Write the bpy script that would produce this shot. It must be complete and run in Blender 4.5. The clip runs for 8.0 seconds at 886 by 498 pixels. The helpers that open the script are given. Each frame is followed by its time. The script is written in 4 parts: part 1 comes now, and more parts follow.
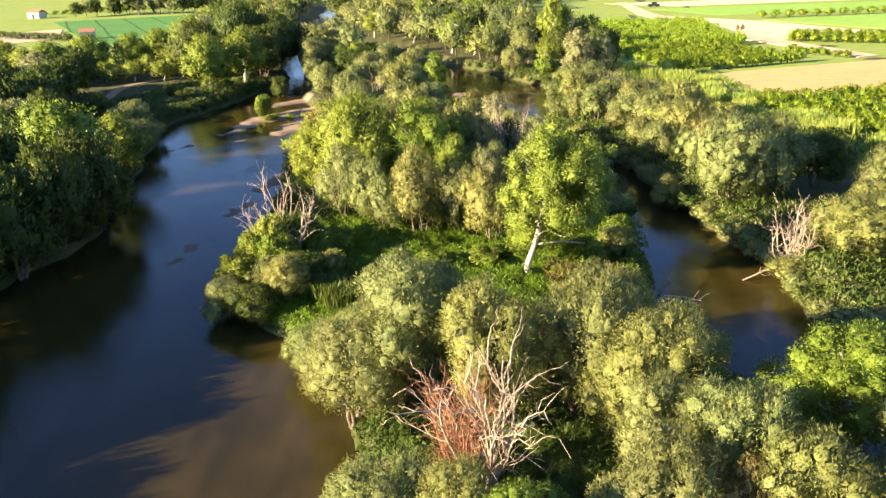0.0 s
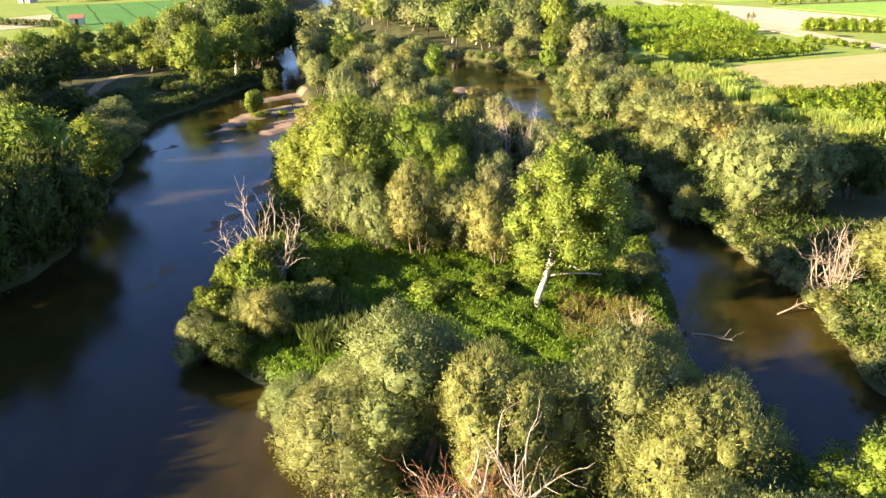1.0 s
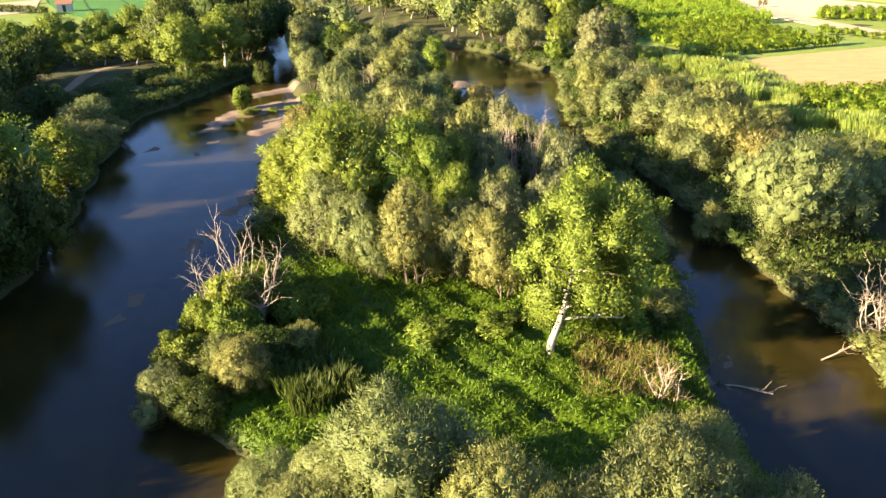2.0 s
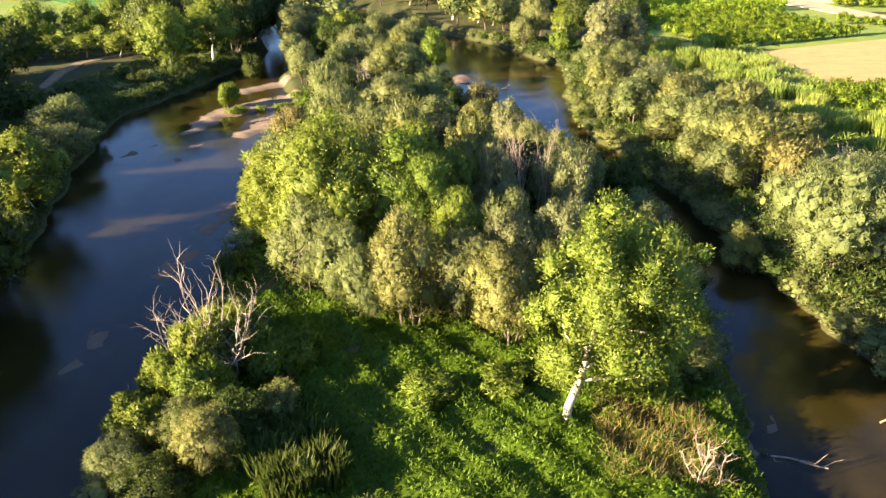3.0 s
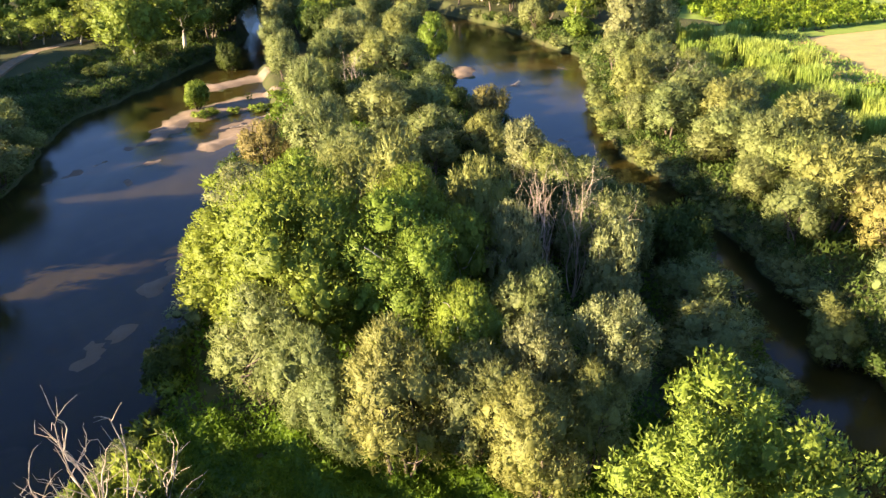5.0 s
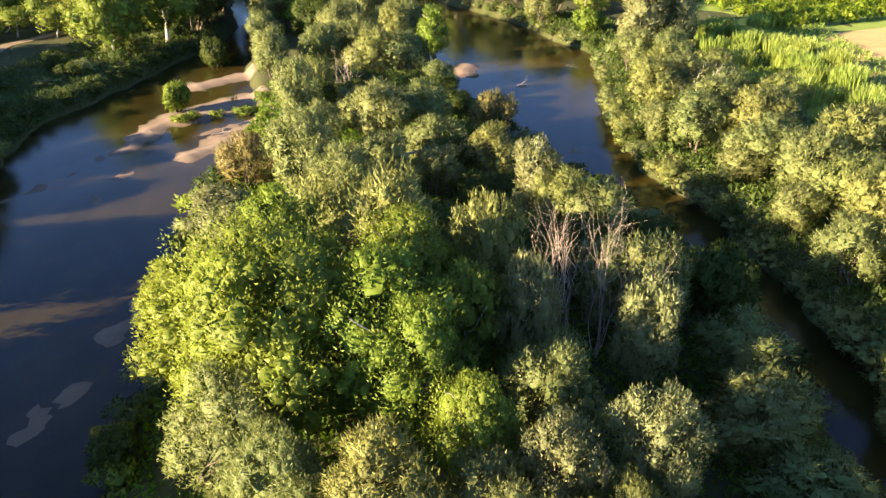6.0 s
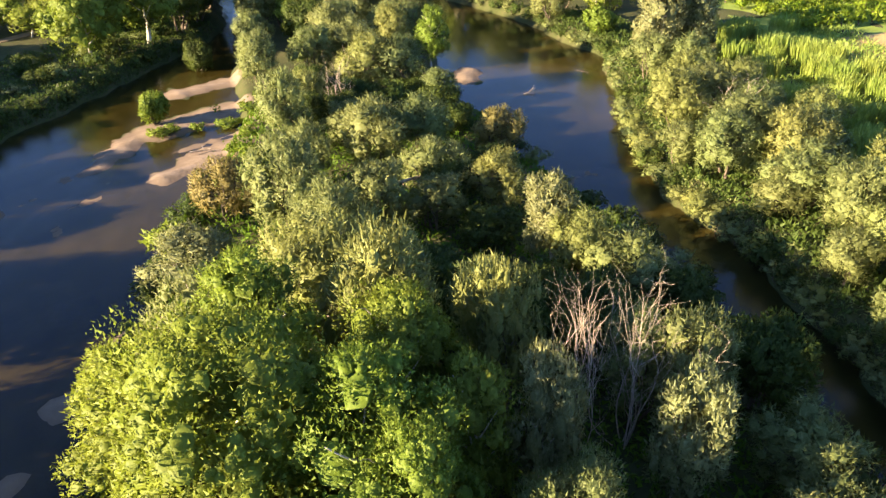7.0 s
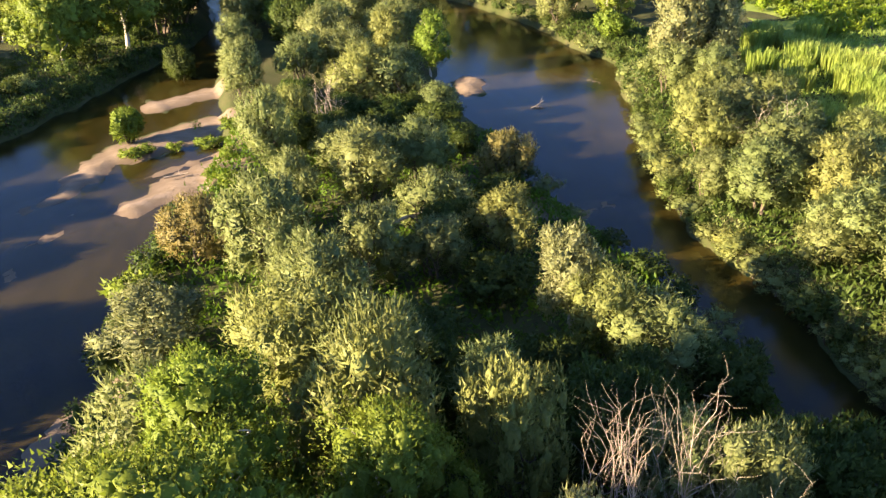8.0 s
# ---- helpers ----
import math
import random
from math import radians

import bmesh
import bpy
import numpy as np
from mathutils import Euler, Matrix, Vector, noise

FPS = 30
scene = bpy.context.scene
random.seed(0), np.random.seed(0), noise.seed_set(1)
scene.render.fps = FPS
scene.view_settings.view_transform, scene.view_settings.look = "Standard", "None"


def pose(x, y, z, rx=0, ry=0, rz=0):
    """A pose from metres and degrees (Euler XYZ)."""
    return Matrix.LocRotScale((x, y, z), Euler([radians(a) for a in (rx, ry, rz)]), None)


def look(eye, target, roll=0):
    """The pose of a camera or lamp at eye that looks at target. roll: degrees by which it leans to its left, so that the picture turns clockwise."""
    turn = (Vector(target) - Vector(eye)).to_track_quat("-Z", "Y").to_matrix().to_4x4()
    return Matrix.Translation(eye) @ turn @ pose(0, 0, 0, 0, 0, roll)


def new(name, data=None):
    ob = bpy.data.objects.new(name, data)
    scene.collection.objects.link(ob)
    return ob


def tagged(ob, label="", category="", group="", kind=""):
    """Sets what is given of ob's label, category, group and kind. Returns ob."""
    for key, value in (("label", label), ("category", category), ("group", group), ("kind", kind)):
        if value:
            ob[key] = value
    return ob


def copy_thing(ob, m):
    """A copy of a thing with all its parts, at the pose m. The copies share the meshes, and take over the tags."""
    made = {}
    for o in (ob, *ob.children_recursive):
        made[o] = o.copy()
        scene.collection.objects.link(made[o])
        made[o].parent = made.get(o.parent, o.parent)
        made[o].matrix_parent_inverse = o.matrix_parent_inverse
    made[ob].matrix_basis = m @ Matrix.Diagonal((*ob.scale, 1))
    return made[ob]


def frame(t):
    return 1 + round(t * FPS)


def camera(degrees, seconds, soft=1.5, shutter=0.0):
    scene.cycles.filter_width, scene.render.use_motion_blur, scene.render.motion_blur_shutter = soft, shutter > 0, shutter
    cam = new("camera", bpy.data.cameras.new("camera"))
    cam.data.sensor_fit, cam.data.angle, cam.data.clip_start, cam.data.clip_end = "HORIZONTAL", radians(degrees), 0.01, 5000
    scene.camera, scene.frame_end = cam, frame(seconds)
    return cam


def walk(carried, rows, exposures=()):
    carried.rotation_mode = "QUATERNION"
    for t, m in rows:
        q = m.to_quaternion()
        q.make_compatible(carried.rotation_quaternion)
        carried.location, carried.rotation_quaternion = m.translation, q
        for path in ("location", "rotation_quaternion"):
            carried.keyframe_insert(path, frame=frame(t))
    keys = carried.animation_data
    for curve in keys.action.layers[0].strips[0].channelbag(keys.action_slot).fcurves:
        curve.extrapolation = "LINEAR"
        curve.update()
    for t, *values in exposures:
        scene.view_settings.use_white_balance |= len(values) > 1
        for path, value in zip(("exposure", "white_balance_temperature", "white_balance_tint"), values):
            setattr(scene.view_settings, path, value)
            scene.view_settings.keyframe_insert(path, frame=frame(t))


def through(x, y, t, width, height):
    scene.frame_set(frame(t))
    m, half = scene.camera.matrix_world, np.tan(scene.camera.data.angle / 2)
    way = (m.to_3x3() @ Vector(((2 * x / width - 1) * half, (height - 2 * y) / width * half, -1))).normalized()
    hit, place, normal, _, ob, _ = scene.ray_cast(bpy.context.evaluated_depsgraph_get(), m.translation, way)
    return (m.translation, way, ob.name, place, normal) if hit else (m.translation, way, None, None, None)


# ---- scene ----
cam = camera(60.5, 8.0, soft=1.4)
PATH = [
    (0, (1.416, -0.982, 21.737), (1.341, 0.885, 21.023), -1.8),
    (0.5, (1.31, 2.12, 22.092), (1.236, 3.979, 21.359), -1.7),
    (1, (1.214, 5.26, 22.444), (1.139, 7.111, 21.691), -1.7),
    (1.5, (1.13, 8.463, 22.788), (1.055, 10.306, 22.014), -1.8),
    (1.7, (1.077, 9.763, 22.871), (1.003, 11.603, 22.091), -1.7),
    (2.8, (0.951, 16.943, 23.45), (0.876, 18.761, 22.62), -1.7),
    (3, (0.902, 18.308, 23.463), (0.826, 20.125, 22.629), -1.8),
    (3.5, (0.773, 21.691, 23.613), (0.698, 23.499, 22.76), -1.8),
    (4, (0.611, 25.127, 23.79), (0.536, 26.925, 22.915), -1.8),
    (4.5, (0.474, 28.626, 23.943), (0.398, 30.413, 23.048), -1.9),
    (4.7, (0.431, 30.004, 23.973), (0.355, 31.788, 23.072), -1.9),
    (5.8, (0.106, 37.716, 24.064), (0.03, 39.477, 23.119), -1.9),
    (6, (0.038, 39.129, 24.085), (-0.037, 40.886, 23.134), -1.8),
    (6.5, (-0.058, 42.657, 24.196), (-0.134, 44.407, 23.229), -1.8),
    (7, (-0.153, 46.153, 24.321), (-0.23, 47.894, 23.339), -1.8),
    (7.5, (-0.293, 49.625, 24.422), (-0.368, 51.358, 23.427), -1.8),
    (8, (-0.472, 53.052, 24.475), (-0.547, 54.779, 23.469), -1.8),
]
walk(cam, [(t, look(eye, target, roll)) for t, eye, target, roll in PATH])

# ---- light ----
SUN_AZ, SUN_EL = 201.0, 17.3          # heading that the light comes from (from +x, anticlockwise) and its height
az, el = radians(SUN_AZ), radians(SUN_EL)
to_sun = Vector((math.cos(az) * math.cos(el), math.sin(az) * math.cos(el), math.sin(el)))
sun = new("sun", bpy.data.lights.new("sun", "SUN"))
sun.data.energy, sun.data.angle, sun.data.color = 5.0, radians(0.6), (1.0, 0.77, 0.51)
sun.matrix_world = look(to_sun * 300, (0, 0, 0))
world = bpy.data.worlds.new("sky")
scene.world = world
world.use_nodes = True
wn = world.node_tree.nodes
sky = wn.new("ShaderNodeTexSky")
sky.sky_type, sky.sun_disc = "NISHITA", False
sky.dust_density, sky.ozone_density = 0.3, 3.0
sky.sun_elevation, sky.sun_rotation = el, math.atan2(to_sun.x, to_sun.y)
wn["Background"].inputs[1].default_value = 0.056
deep = wn.new("ShaderNodeMix")
deep.data_type, deep.blend_type = "RGBA", "MULTIPLY"
deep.inputs[0].default_value, deep.inputs[7].default_value = 1.0, (0.85, 0.90, 1.18, 1)   # clear, deep evening blue
world.node_tree.links.new(sky.outputs[0], deep.inputs[6])
world.node_tree.links.new(deep.outputs[2], wn["Background"].inputs[0])
scene.view_settings.exposure = 2.54


# ---- materials ----
class Mat:
    """A node material with short ways to add nodes and links."""

    def __init__(self, name):
        self.m = bpy.data.materials.new(name)
        self.m.use_nodes = True
        self.t = self.m.node_tree
        self.b = self.t.nodes["Principled BSDF"]
        self.out = self.t.nodes["Material Output"]

    def n(self, kind, **props):
        node = self.t.nodes.new("ShaderNode" + kind)
        for k, v in props.items():
            setattr(node, k, v)
        return node

    def l(self, a, b):
        self.t.links.new(a, b)

    def pos(self, scale=(1, 1, 1)):
        g = self.n("NewGeometry")
        mp = self.n("Mapping")
        mp.inputs["Scale"].default_value = scale
        self.l(g.outputs["Position"], mp.inputs["Vector"])
        return mp.outputs[0]

    def noise(self, scale, detail=4, rough=0.6, vec=None, stretch=(1, 1, 1)):
        x = self.n("TexNoise")
        x.inputs["Scale"].default_value, x.inputs["Detail"].default_value, x.inputs["Roughness"].default_value = scale, detail, rough
        self.l(vec or self.pos(stretch), x.inputs["Vector"])
        return x.outputs[0]

    def ramp(self, fac, stops):
        r = self.n("ValToRGB")
        els = r.color_ramp.elements
        while len(els) < len(stops):
            els.new(0.5)
        for e, (p, c) in zip(els, stops):
            e.position, e.color = p, (*c, 1) if len(c) == 3 else c
        self.l(fac, r.inputs[0])
        return r.outputs[0]

    def mix(self, fac, a, b, blend="MIX"):
        x = self.n("Mix", data_type="RGBA", blend_type=blend)
        for s, v in ((x.inputs[0], fac), (x.inputs[6], a), (x.inputs[7], b)):
            if isinstance(v, (int, float)):
                s.default_value = v
            elif isinstance(v, tuple):
                s.default_value = (*v, 1)
            else:
                self.l(v, s)
        return x.outputs[2]

    def bump(self, height, strength=0.4, dist=0.05):
        x = self.n("Bump")
        x.inputs["Strength"].default_value, x.inputs["Distance"].default_value = strength, dist
        self.l(height, x.inputs["Height"])
        self.l(x.outputs[0], self.b.inputs["Normal"])

    def set(self, rough=0.8, color=None, spec=0.3):
        self.b.inputs["Roughness"].default_value = rough
        self.b.inputs["Specular IOR Level"].default_value = spec
        if color is not None:
            self.l(color, self.b.inputs["Base Color"])
        return self


def leaf_material(name, dark, mid, light, through=0.42, spread=0.3):
    """Leaves: each leaf spray differs a little, each tree a little more, and light comes through the blade."""
    m = Mat(name)
    g, o = m.n("NewGeometry"), m.n("ObjectInfo")
    grain = m.noise(9.0, 5, 0.8)
    add = m.n("MapRange")
    add.inputs[1].default_value, add.inputs[2].default_value, add.inputs[3].default_value, add.inputs[4].default_value = 0.32, 0.68, -0.24, 0.24
    m.l(grain, add.inputs[0])
    both = m.n("Math", operation="ADD")
    each = m.n("MapRange")
    each.inputs[3].default_value, each.inputs[4].default_value = 0.30, 0.76
    inner = m.n("Attribute", attribute_name="inner")
    tone = m.mix(inner.outputs["Fac"], g.outputs["Random Per Island"], (0.42, 0.42, 0.42))
    m.l(tone, each.inputs[0])
    m.l(each.outputs[0], both.inputs[0])
    m.l(add.outputs[0], both.inputs[1])
    base = m.ramp(both.outputs[0], [(0.0, dark), (0.5, mid), (1.0, light)])
    m.bump(grain, 0.3, 0.06)
    h = m.n("HueSaturation")
    r1 = m.n("MapRange")
    r1.inputs[3].default_value, r1.inputs[4].default_value = 0.5 - 0.022 * spread * 2, 0.5 + 0.022 * spread * 2
    m.l(o.outputs["Random"], r1.inputs[0])
    m.l(r1.outputs[0], h.inputs["Hue"])
    patch = m.noise(0.55, 3)
    r2 = m.n("MapRange")
    r2.inputs[1].default_value, r2.inputs[2].default_value = 0.3, 0.7
    r2.inputs[3].default_value, r2.inputs[4].default_value = 0.82, 1.18
    m.l(patch, r2.inputs[0])
    m.l(r2.outputs[0], h.inputs["Value"])
    m.l(base, h.inputs["Color"])
    m.set(0.55, h.outputs[0], 0.25)
    t = m.n("BsdfTranslucent")
    m.l(h.outputs[0], t.inputs["Color"])
    x = m.n("MixShader")
    x.inputs[0].default_value = through
    m.l(m.b.outputs[0], x.inputs[1])
    m.l(t.outputs[0], x.inputs[2])
    m.l(x.outputs[0], m.out.inputs[0])
    return m.m


LEAF = {
    "willow": leaf_material("willow_leaf", (0.110, 0.144, 0.037), (0.208, 0.244, 0.075), (0.341, 0.365, 0.143)),
    "golden": leaf_material("golden_willow_leaf", (0.143, 0.162, 0.037), (0.240, 0.263, 0.070), (0.352, 0.362, 0.123)),
    "poplar": leaf_material("poplar_leaf", (0.099, 0.149, 0.016), (0.195, 0.261, 0.030), (0.313, 0.368, 0.063)),
    "lime": leaf_material("yellow_poplar_leaf", (0.130, 0.179, 0.020), (0.234, 0.297, 0.040), (0.340, 0.394, 0.079)),
    "silver": leaf_material("silver_leaf", (0.132, 0.152, 0.046), (0.241, 0.258, 0.099), (0.363, 0.368, 0.186)),
    # darker leaf for shaded banks and hollows: the shade is put into its colour
    "dark": leaf_material("shade_toned_leaf", (0.042, 0.066, 0.011), (0.075, 0.111, 0.019), (0.134, 0.174, 0.035)),
    "dry": leaf_material("dry_leaf", (0.154, 0.135, 0.040), (0.245, 0.218, 0.065), (0.336, 0.307, 0.105)),
    "herb": leaf_material("herb_leaf", (0.047, 0.094, 0.005), (0.102, 0.171, 0.010), (0.174, 0.254, 0.022), spread=0.2),
    "reed": leaf_material("reed_leaf", (0.146, 0.203, 0.027), (0.260, 0.332, 0.055), (0.376, 0.439, 0.111)),
    "orchard": leaf_material("orchard_leaf", (0.105, 0.183, 0.012), (0.218, 0.310, 0.020), (0.345, 0.407, 0.042), spread=0.2),
}


def bark_material(name, a, b):
    m = Mat(name)
    v = m.noise(9, 5, 0.7, stretch=(1, 1, 0.25))
    m.set(0.85, m.ramp(v, [(0.3, a), (0.7, b)]), 0.2)
    m.bump(v, 0.6, 0.02)
    return m.m


BARK = bark_material("willow_bark", (0.07, 0.05, 0.035), (0.20, 0.16, 0.12))
PALE_BARK = bark_material("pale_poplar_bark", (0.30, 0.26, 0.20), (0.62, 0.57, 0.48))
DEAD_WOOD = bark_material("bleached_dead_wood", (0.26, 0.20, 0.14), (0.58, 0.48, 0.36))
RED_TWIG = bark_material("reddish_dead_twigs", (0.20, 0.09, 0.05), (0.38, 0.20, 0.11))

gm = Mat("river_ground")
geo = gm.n("NewGeometry")
sep = gm.n("SeparateXYZ")
gm.l(geo.outputs["Position"], sep.inputs[0])
coarse, fine = gm.noise(0.25, 5), gm.noise(3.0, 6, 0.7)
pebble = gm.noise(14, 4, 0.75)
soil = gm.mix(gm.ramp(coarse, [(0.38, (0, 0, 0)), (0.6, (1, 1, 1))]), (0.042, 0.048, 0.017), (0.085, 0.075, 0.036))
soil = gm.mix(gm.ramp(fine, [(0.35, (0, 0, 0)), (0.7, (1, 1, 1))]), soil, (0.062, 0.078, 0.022))
sand = gm.mix(pebble, (0.15, 0.11, 0.075), (0.37, 0.29, 0.215))
sand = gm.mix(gm.ramp(gm.noise(1.1, 5, 0.7, stretch=(0.6, 1.3, 1)), [(0.42, (0, 0, 0)), (0.62, (0.75, 0.75, 0.75))]), sand, (0.17, 0.125, 0.08))
sand = gm.mix(gm.ramp(coarse, [(0.4, (0, 0, 0)), (0.7, (0.6, 0.6, 0.6))]), sand, (0.25, 0.18, 0.11))
bar = gm.n("Attribute", attribute_name="gravel")
silt_bed = gm.mix(coarse, (0.03, 0.024, 0.009), (0.07, 0.052, 0.022))
hz = gm.n("MapRange")
hz.inputs[1].default_value, hz.inputs[2].default_value = -0.35, -0.05
gm.l(sep.outputs[2], hz.inputs[0])
wet = gm.n("MapRange")
wet.inputs[1].default_value, wet.inputs[2].default_value = 0.02, 0.2
gm.l(sep.outputs[2], wet.inputs[0])
sand = gm.mix(wet.outputs[0], (0.17, 0.125, 0.085), sand)
dry = gm.mix(gm.ramp(bar.outputs["Fac"], [(0.35, (0, 0, 0)), (0.65, (1, 1, 1))]), soil, sand)
gm.set(0.95, gm.mix(hz.outputs[0], silt_bed, dry), 0.15)
gm.bump(fine, 0.8, 0.08)
GROUND = gm.m

wm = Mat("muddy_river_water")
drift = wm.noise(0.10, 4, 0.6, stretch=(1.6, 0.7, 1))
silt = wm.noise(0.55, 5, 0.65, stretch=(1.0, 0.5, 1))
col = wm.mix(wm.ramp(drift, [(0.35, (0, 0, 0)), (0.68, (1, 1, 1))]), (0.021, 0.0175, 0.0035), (0.044, 0.034, 0.0065))
col = wm.mix(wm.ramp(silt, [(0.45, (0, 0, 0)), (0.72, (0.6, 0.6, 0.6))]), col, (0.064, 0.046, 0.012))
wm.set(0.06, col, 0.5)
wm.b.inputs["IOR"].default_value = 1.33
wm.b.inputs["Specular Tint"].default_value = (0.44, 0.49, 0.82, 1)
wav = wm.noise(2.2, 3, 0.55, stretch=(1.2, 0.6, 1))
chop = wm.noise(7.0, 3, 0.6, stretch=(1.3, 0.7, 1))
rough_water = wm.ramp(wm.noise(0.16, 3, 0.5, stretch=(1.3, 0.6, 1)), [(0.42, (0.3, 0.3, 0.3)), (0.62, (1, 1, 1))])
both = wm.mix(0.35, wav, chop)
wm.bump(wm.mix(1.0, both, rough_water, "MULTIPLY"), 0.4, 0.09)
clear = wm.n("BsdfTransparent")
see = wm.n("MixShader")
see.inputs[0].default_value = 0.2
wm.l(wm.b.outputs[0], see.inputs[1])
wm.l(clear.outputs[0], see.inputs[2])
wm.l(see.outputs[0], wm.out.inputs[0])
WATER = wm.m


def field_material(name, a, b, c, rows=0.0, angle=0.0, stripe=(0.2, 0.16, 0.08), amount=0.5):
    """Farm land: patches of colour, fine tufts, and furrows a set distance apart."""
    m = Mat(name)
    big, small = m.noise(0.06, 4), m.noise(1.4, 5, 0.7)
    colour = m.mix(m.ramp(big, [(0.35, (0, 0, 0)), (0.65, (1, 1, 1))]), a, b)
    middle = m.noise(0.45, 5, 0.7, stretch=(0.6, 1.4, 1))
    colour = m.mix(m.ramp(middle, [(0.4, (0, 0, 0)), (0.66, (0.8, 0.8, 0.8))]), colour, tuple(0.72 * k for k in a))
    colour = m.mix(m.ramp(small, [(0.42, (0, 0, 0)), (0.75, (1, 1, 1))]), colour, c)
    if rows:
        g = m.n("NewGeometry")
        mp = m.n("Mapping")
        mp.inputs["Rotation"].default_value = (0, 0, radians(angle))
        m.l(g.outputs["Position"], mp.inputs["Vector"])
        w = m.n("TexWave")
        w.inputs["Scale"].default_value, w.inputs["Distortion"].default_value = 0.314 / rows, 0.6
        m.l(mp.outputs[0], w.inputs["Vector"])
        colour = m.mix(m.ramp(w.outputs[1], [(0.982, (0, 0, 0)), (0.996, (amount, amount, amount))]), colour, stripe)
    m.set(0.95, colour, 0.1)
    m.bump(small, 0.8, 0.1)
    return m.m


CROP = field_material("green_crop", (0.07, 0.19, 0.04), (0.09, 0.22, 0.05), (0.11, 0.24, 0.06), 11, -28, (0.03, 0.08, 0.015), 0.9)
GRASS = field_material("field_grass", (0.19, 0.27, 0.05), (0.28, 0.31, 0.07), (0.22, 0.31, 0.06))
STRAW = field_material("dry_straw_field", (0.52, 0.35, 0.15), (0.47, 0.33, 0.14), (0.42, 0.36, 0.12))
PALE = field_material("pale_stubble_field", (0.62, 0.52, 0.30), (0.68, 0.55, 0.34), (0.55, 0.46, 0.26))
EARTH = field_material("bare_earth", (0.54, 0.41, 0.25), (0.58, 0.44, 0.28), (0.44, 0.35, 0.2))
DUSK_PATH = field_material("trodden_bank_earth", (0.26, 0.19, 0.12), (0.30, 0.22, 0.14), (0.18, 0.15, 0.08))
VIVID = field_material("bright_green_field", (0.19, 0.36, 0.05), (0.24, 0.40, 0.06), (0.28, 0.42, 0.08))


def plain(name, c, rough=0.5):
    m = Mat(name)
    v = m.noise(6, 4)
    m.set(rough, m.ramp(v, [(0.3, tuple(0.8 * k for k in c)), (0.7, c)]))
    return m.m


# ---- building blocks ----
def mesh_object(name, verts, faces, material, parent=None, label="", smooth=False):
    me = bpy.data.meshes.new(name)
    me.from_pydata([tuple(v) for v in verts], [], faces) if not isinstance(verts, np.ndarray) else fill(me, verts, faces)
    me.materials.append(material)
    if smooth:
        me.polygons.foreach_set("use_smooth", np.ones(len(me.polygons), bool))
    ob = new(name, me)
    ob.parent = parent
    if label:
        ob["label"] = label
    return ob


def fill(me, verts, faces):
    """Fast mesh from arrays: faces is (n, 3) or (n, 4), or a list of two such arrays."""
    groups = faces if isinstance(faces, list) else [faces]
    me.vertices.add(len(verts))
    me.vertices.foreach_set("co", np.ascontiguousarray(verts, np.float32).ravel())
    loops = np.concatenate([g.ravel() for g in groups])
    sizes = np.concatenate([np.full(len(g), g.shape[1]) for g in groups])
    me.loops.add(len(loops))
    me.loops.foreach_set("vertex_index", loops.astype(np.int32))
    me.polygons.add(len(sizes))
    me.polygons.foreach_set("loop_start", np.concatenate([[0], np.cumsum(sizes)[:-1]]).astype(np.int32))
    me.update(calc_edges=True)


def part(name, bm, material, parent, label=""):
    me = bpy.data.meshes.new(name)
    bm.to_mesh(me)
    bm.free()
    me.materials.append(material)
    ob = new(name, me)
    ob.parent = parent
    if label:
        ob["label"] = label
    return ob


def unit(v):
    return v / np.maximum(np.linalg.norm(v, axis=-1, keepdims=True), 1e-9)


def tube(points, radii, sides=6):
    """A tapered tube along points, as arrays of vertices and quads, closed at the tip."""
    p, r = np.asarray(points, float), np.asarray(radii, float)
    d = unit(np.gradient(p, axis=0))
    ref = np.where(np.abs(d[:, 2:3]) > 0.9, [[1.0, 0, 0]], [[0, 0, 1.0]])
    u = unit(np.cross(d, ref))
    w = np.cross(d, u)
    a = np.linspace(0, 2 * np.pi, sides, endpoint=False)
    ring = p[:, None] + r[:, None, None] * (np.cos(a)[None, :, None] * u[:, None] + np.sin(a)[None, :, None] * w[:, None])
    k = len(p)
    i, j = np.meshgrid(np.arange(k - 1), np.arange(sides), indexing="ij")
    f = np.stack([i * sides + j, i * sides + (j + 1) % sides, (i + 1) * sides + (j + 1) % sides, (i + 1) * sides + j], -1).reshape(-1, 4)
    return ring.reshape(-1, 3), f


def join(pieces):
    vs, fs, n = [], [], 0
    for v, f in pieces:
        vs.append(v)
        fs.append(f + n)
        n += len(v)
    return np.concatenate(vs), np.concatenate(fs)


def bend(rng, a, b, steps=6, wobble=0.08):
    a, b = np.asarray(a, float), np.asarray(b, float)
    t = np.linspace(0, 1, steps)[:, None]
    length = np.linalg.norm(b - a)
    q = a + (b - a) * t + np.sin(np.pi * t) * rng.normal(0, wobble * length, 3)
    return q + np.sin(2 * np.pi * t) * rng.normal(0, wobble * length * 0.4, 3)


ICO = {}
for level in (1,):
    bm = bmesh.new()
    bmesh.ops.create_icosphere(bm, subdivisions=level, radius=1)
    ICO[level] = (np.array([v.co for v in bm.verts]), np.array([[v.index for v in f.verts] for f in bm.faces]))
    bm.free()


OCTA = (np.array([(1, 0, 0), (-1, 0, 0), (0, 1, 0), (0, -1, 0), (0, 0, 1), (0, 0, -1)], float), np.array([(0, 2, 4), (2, 1, 4), (1, 3, 4), (3, 0, 4), (2, 0, 5), (1, 2, 5), (3, 1, 5), (0, 3, 5)]))


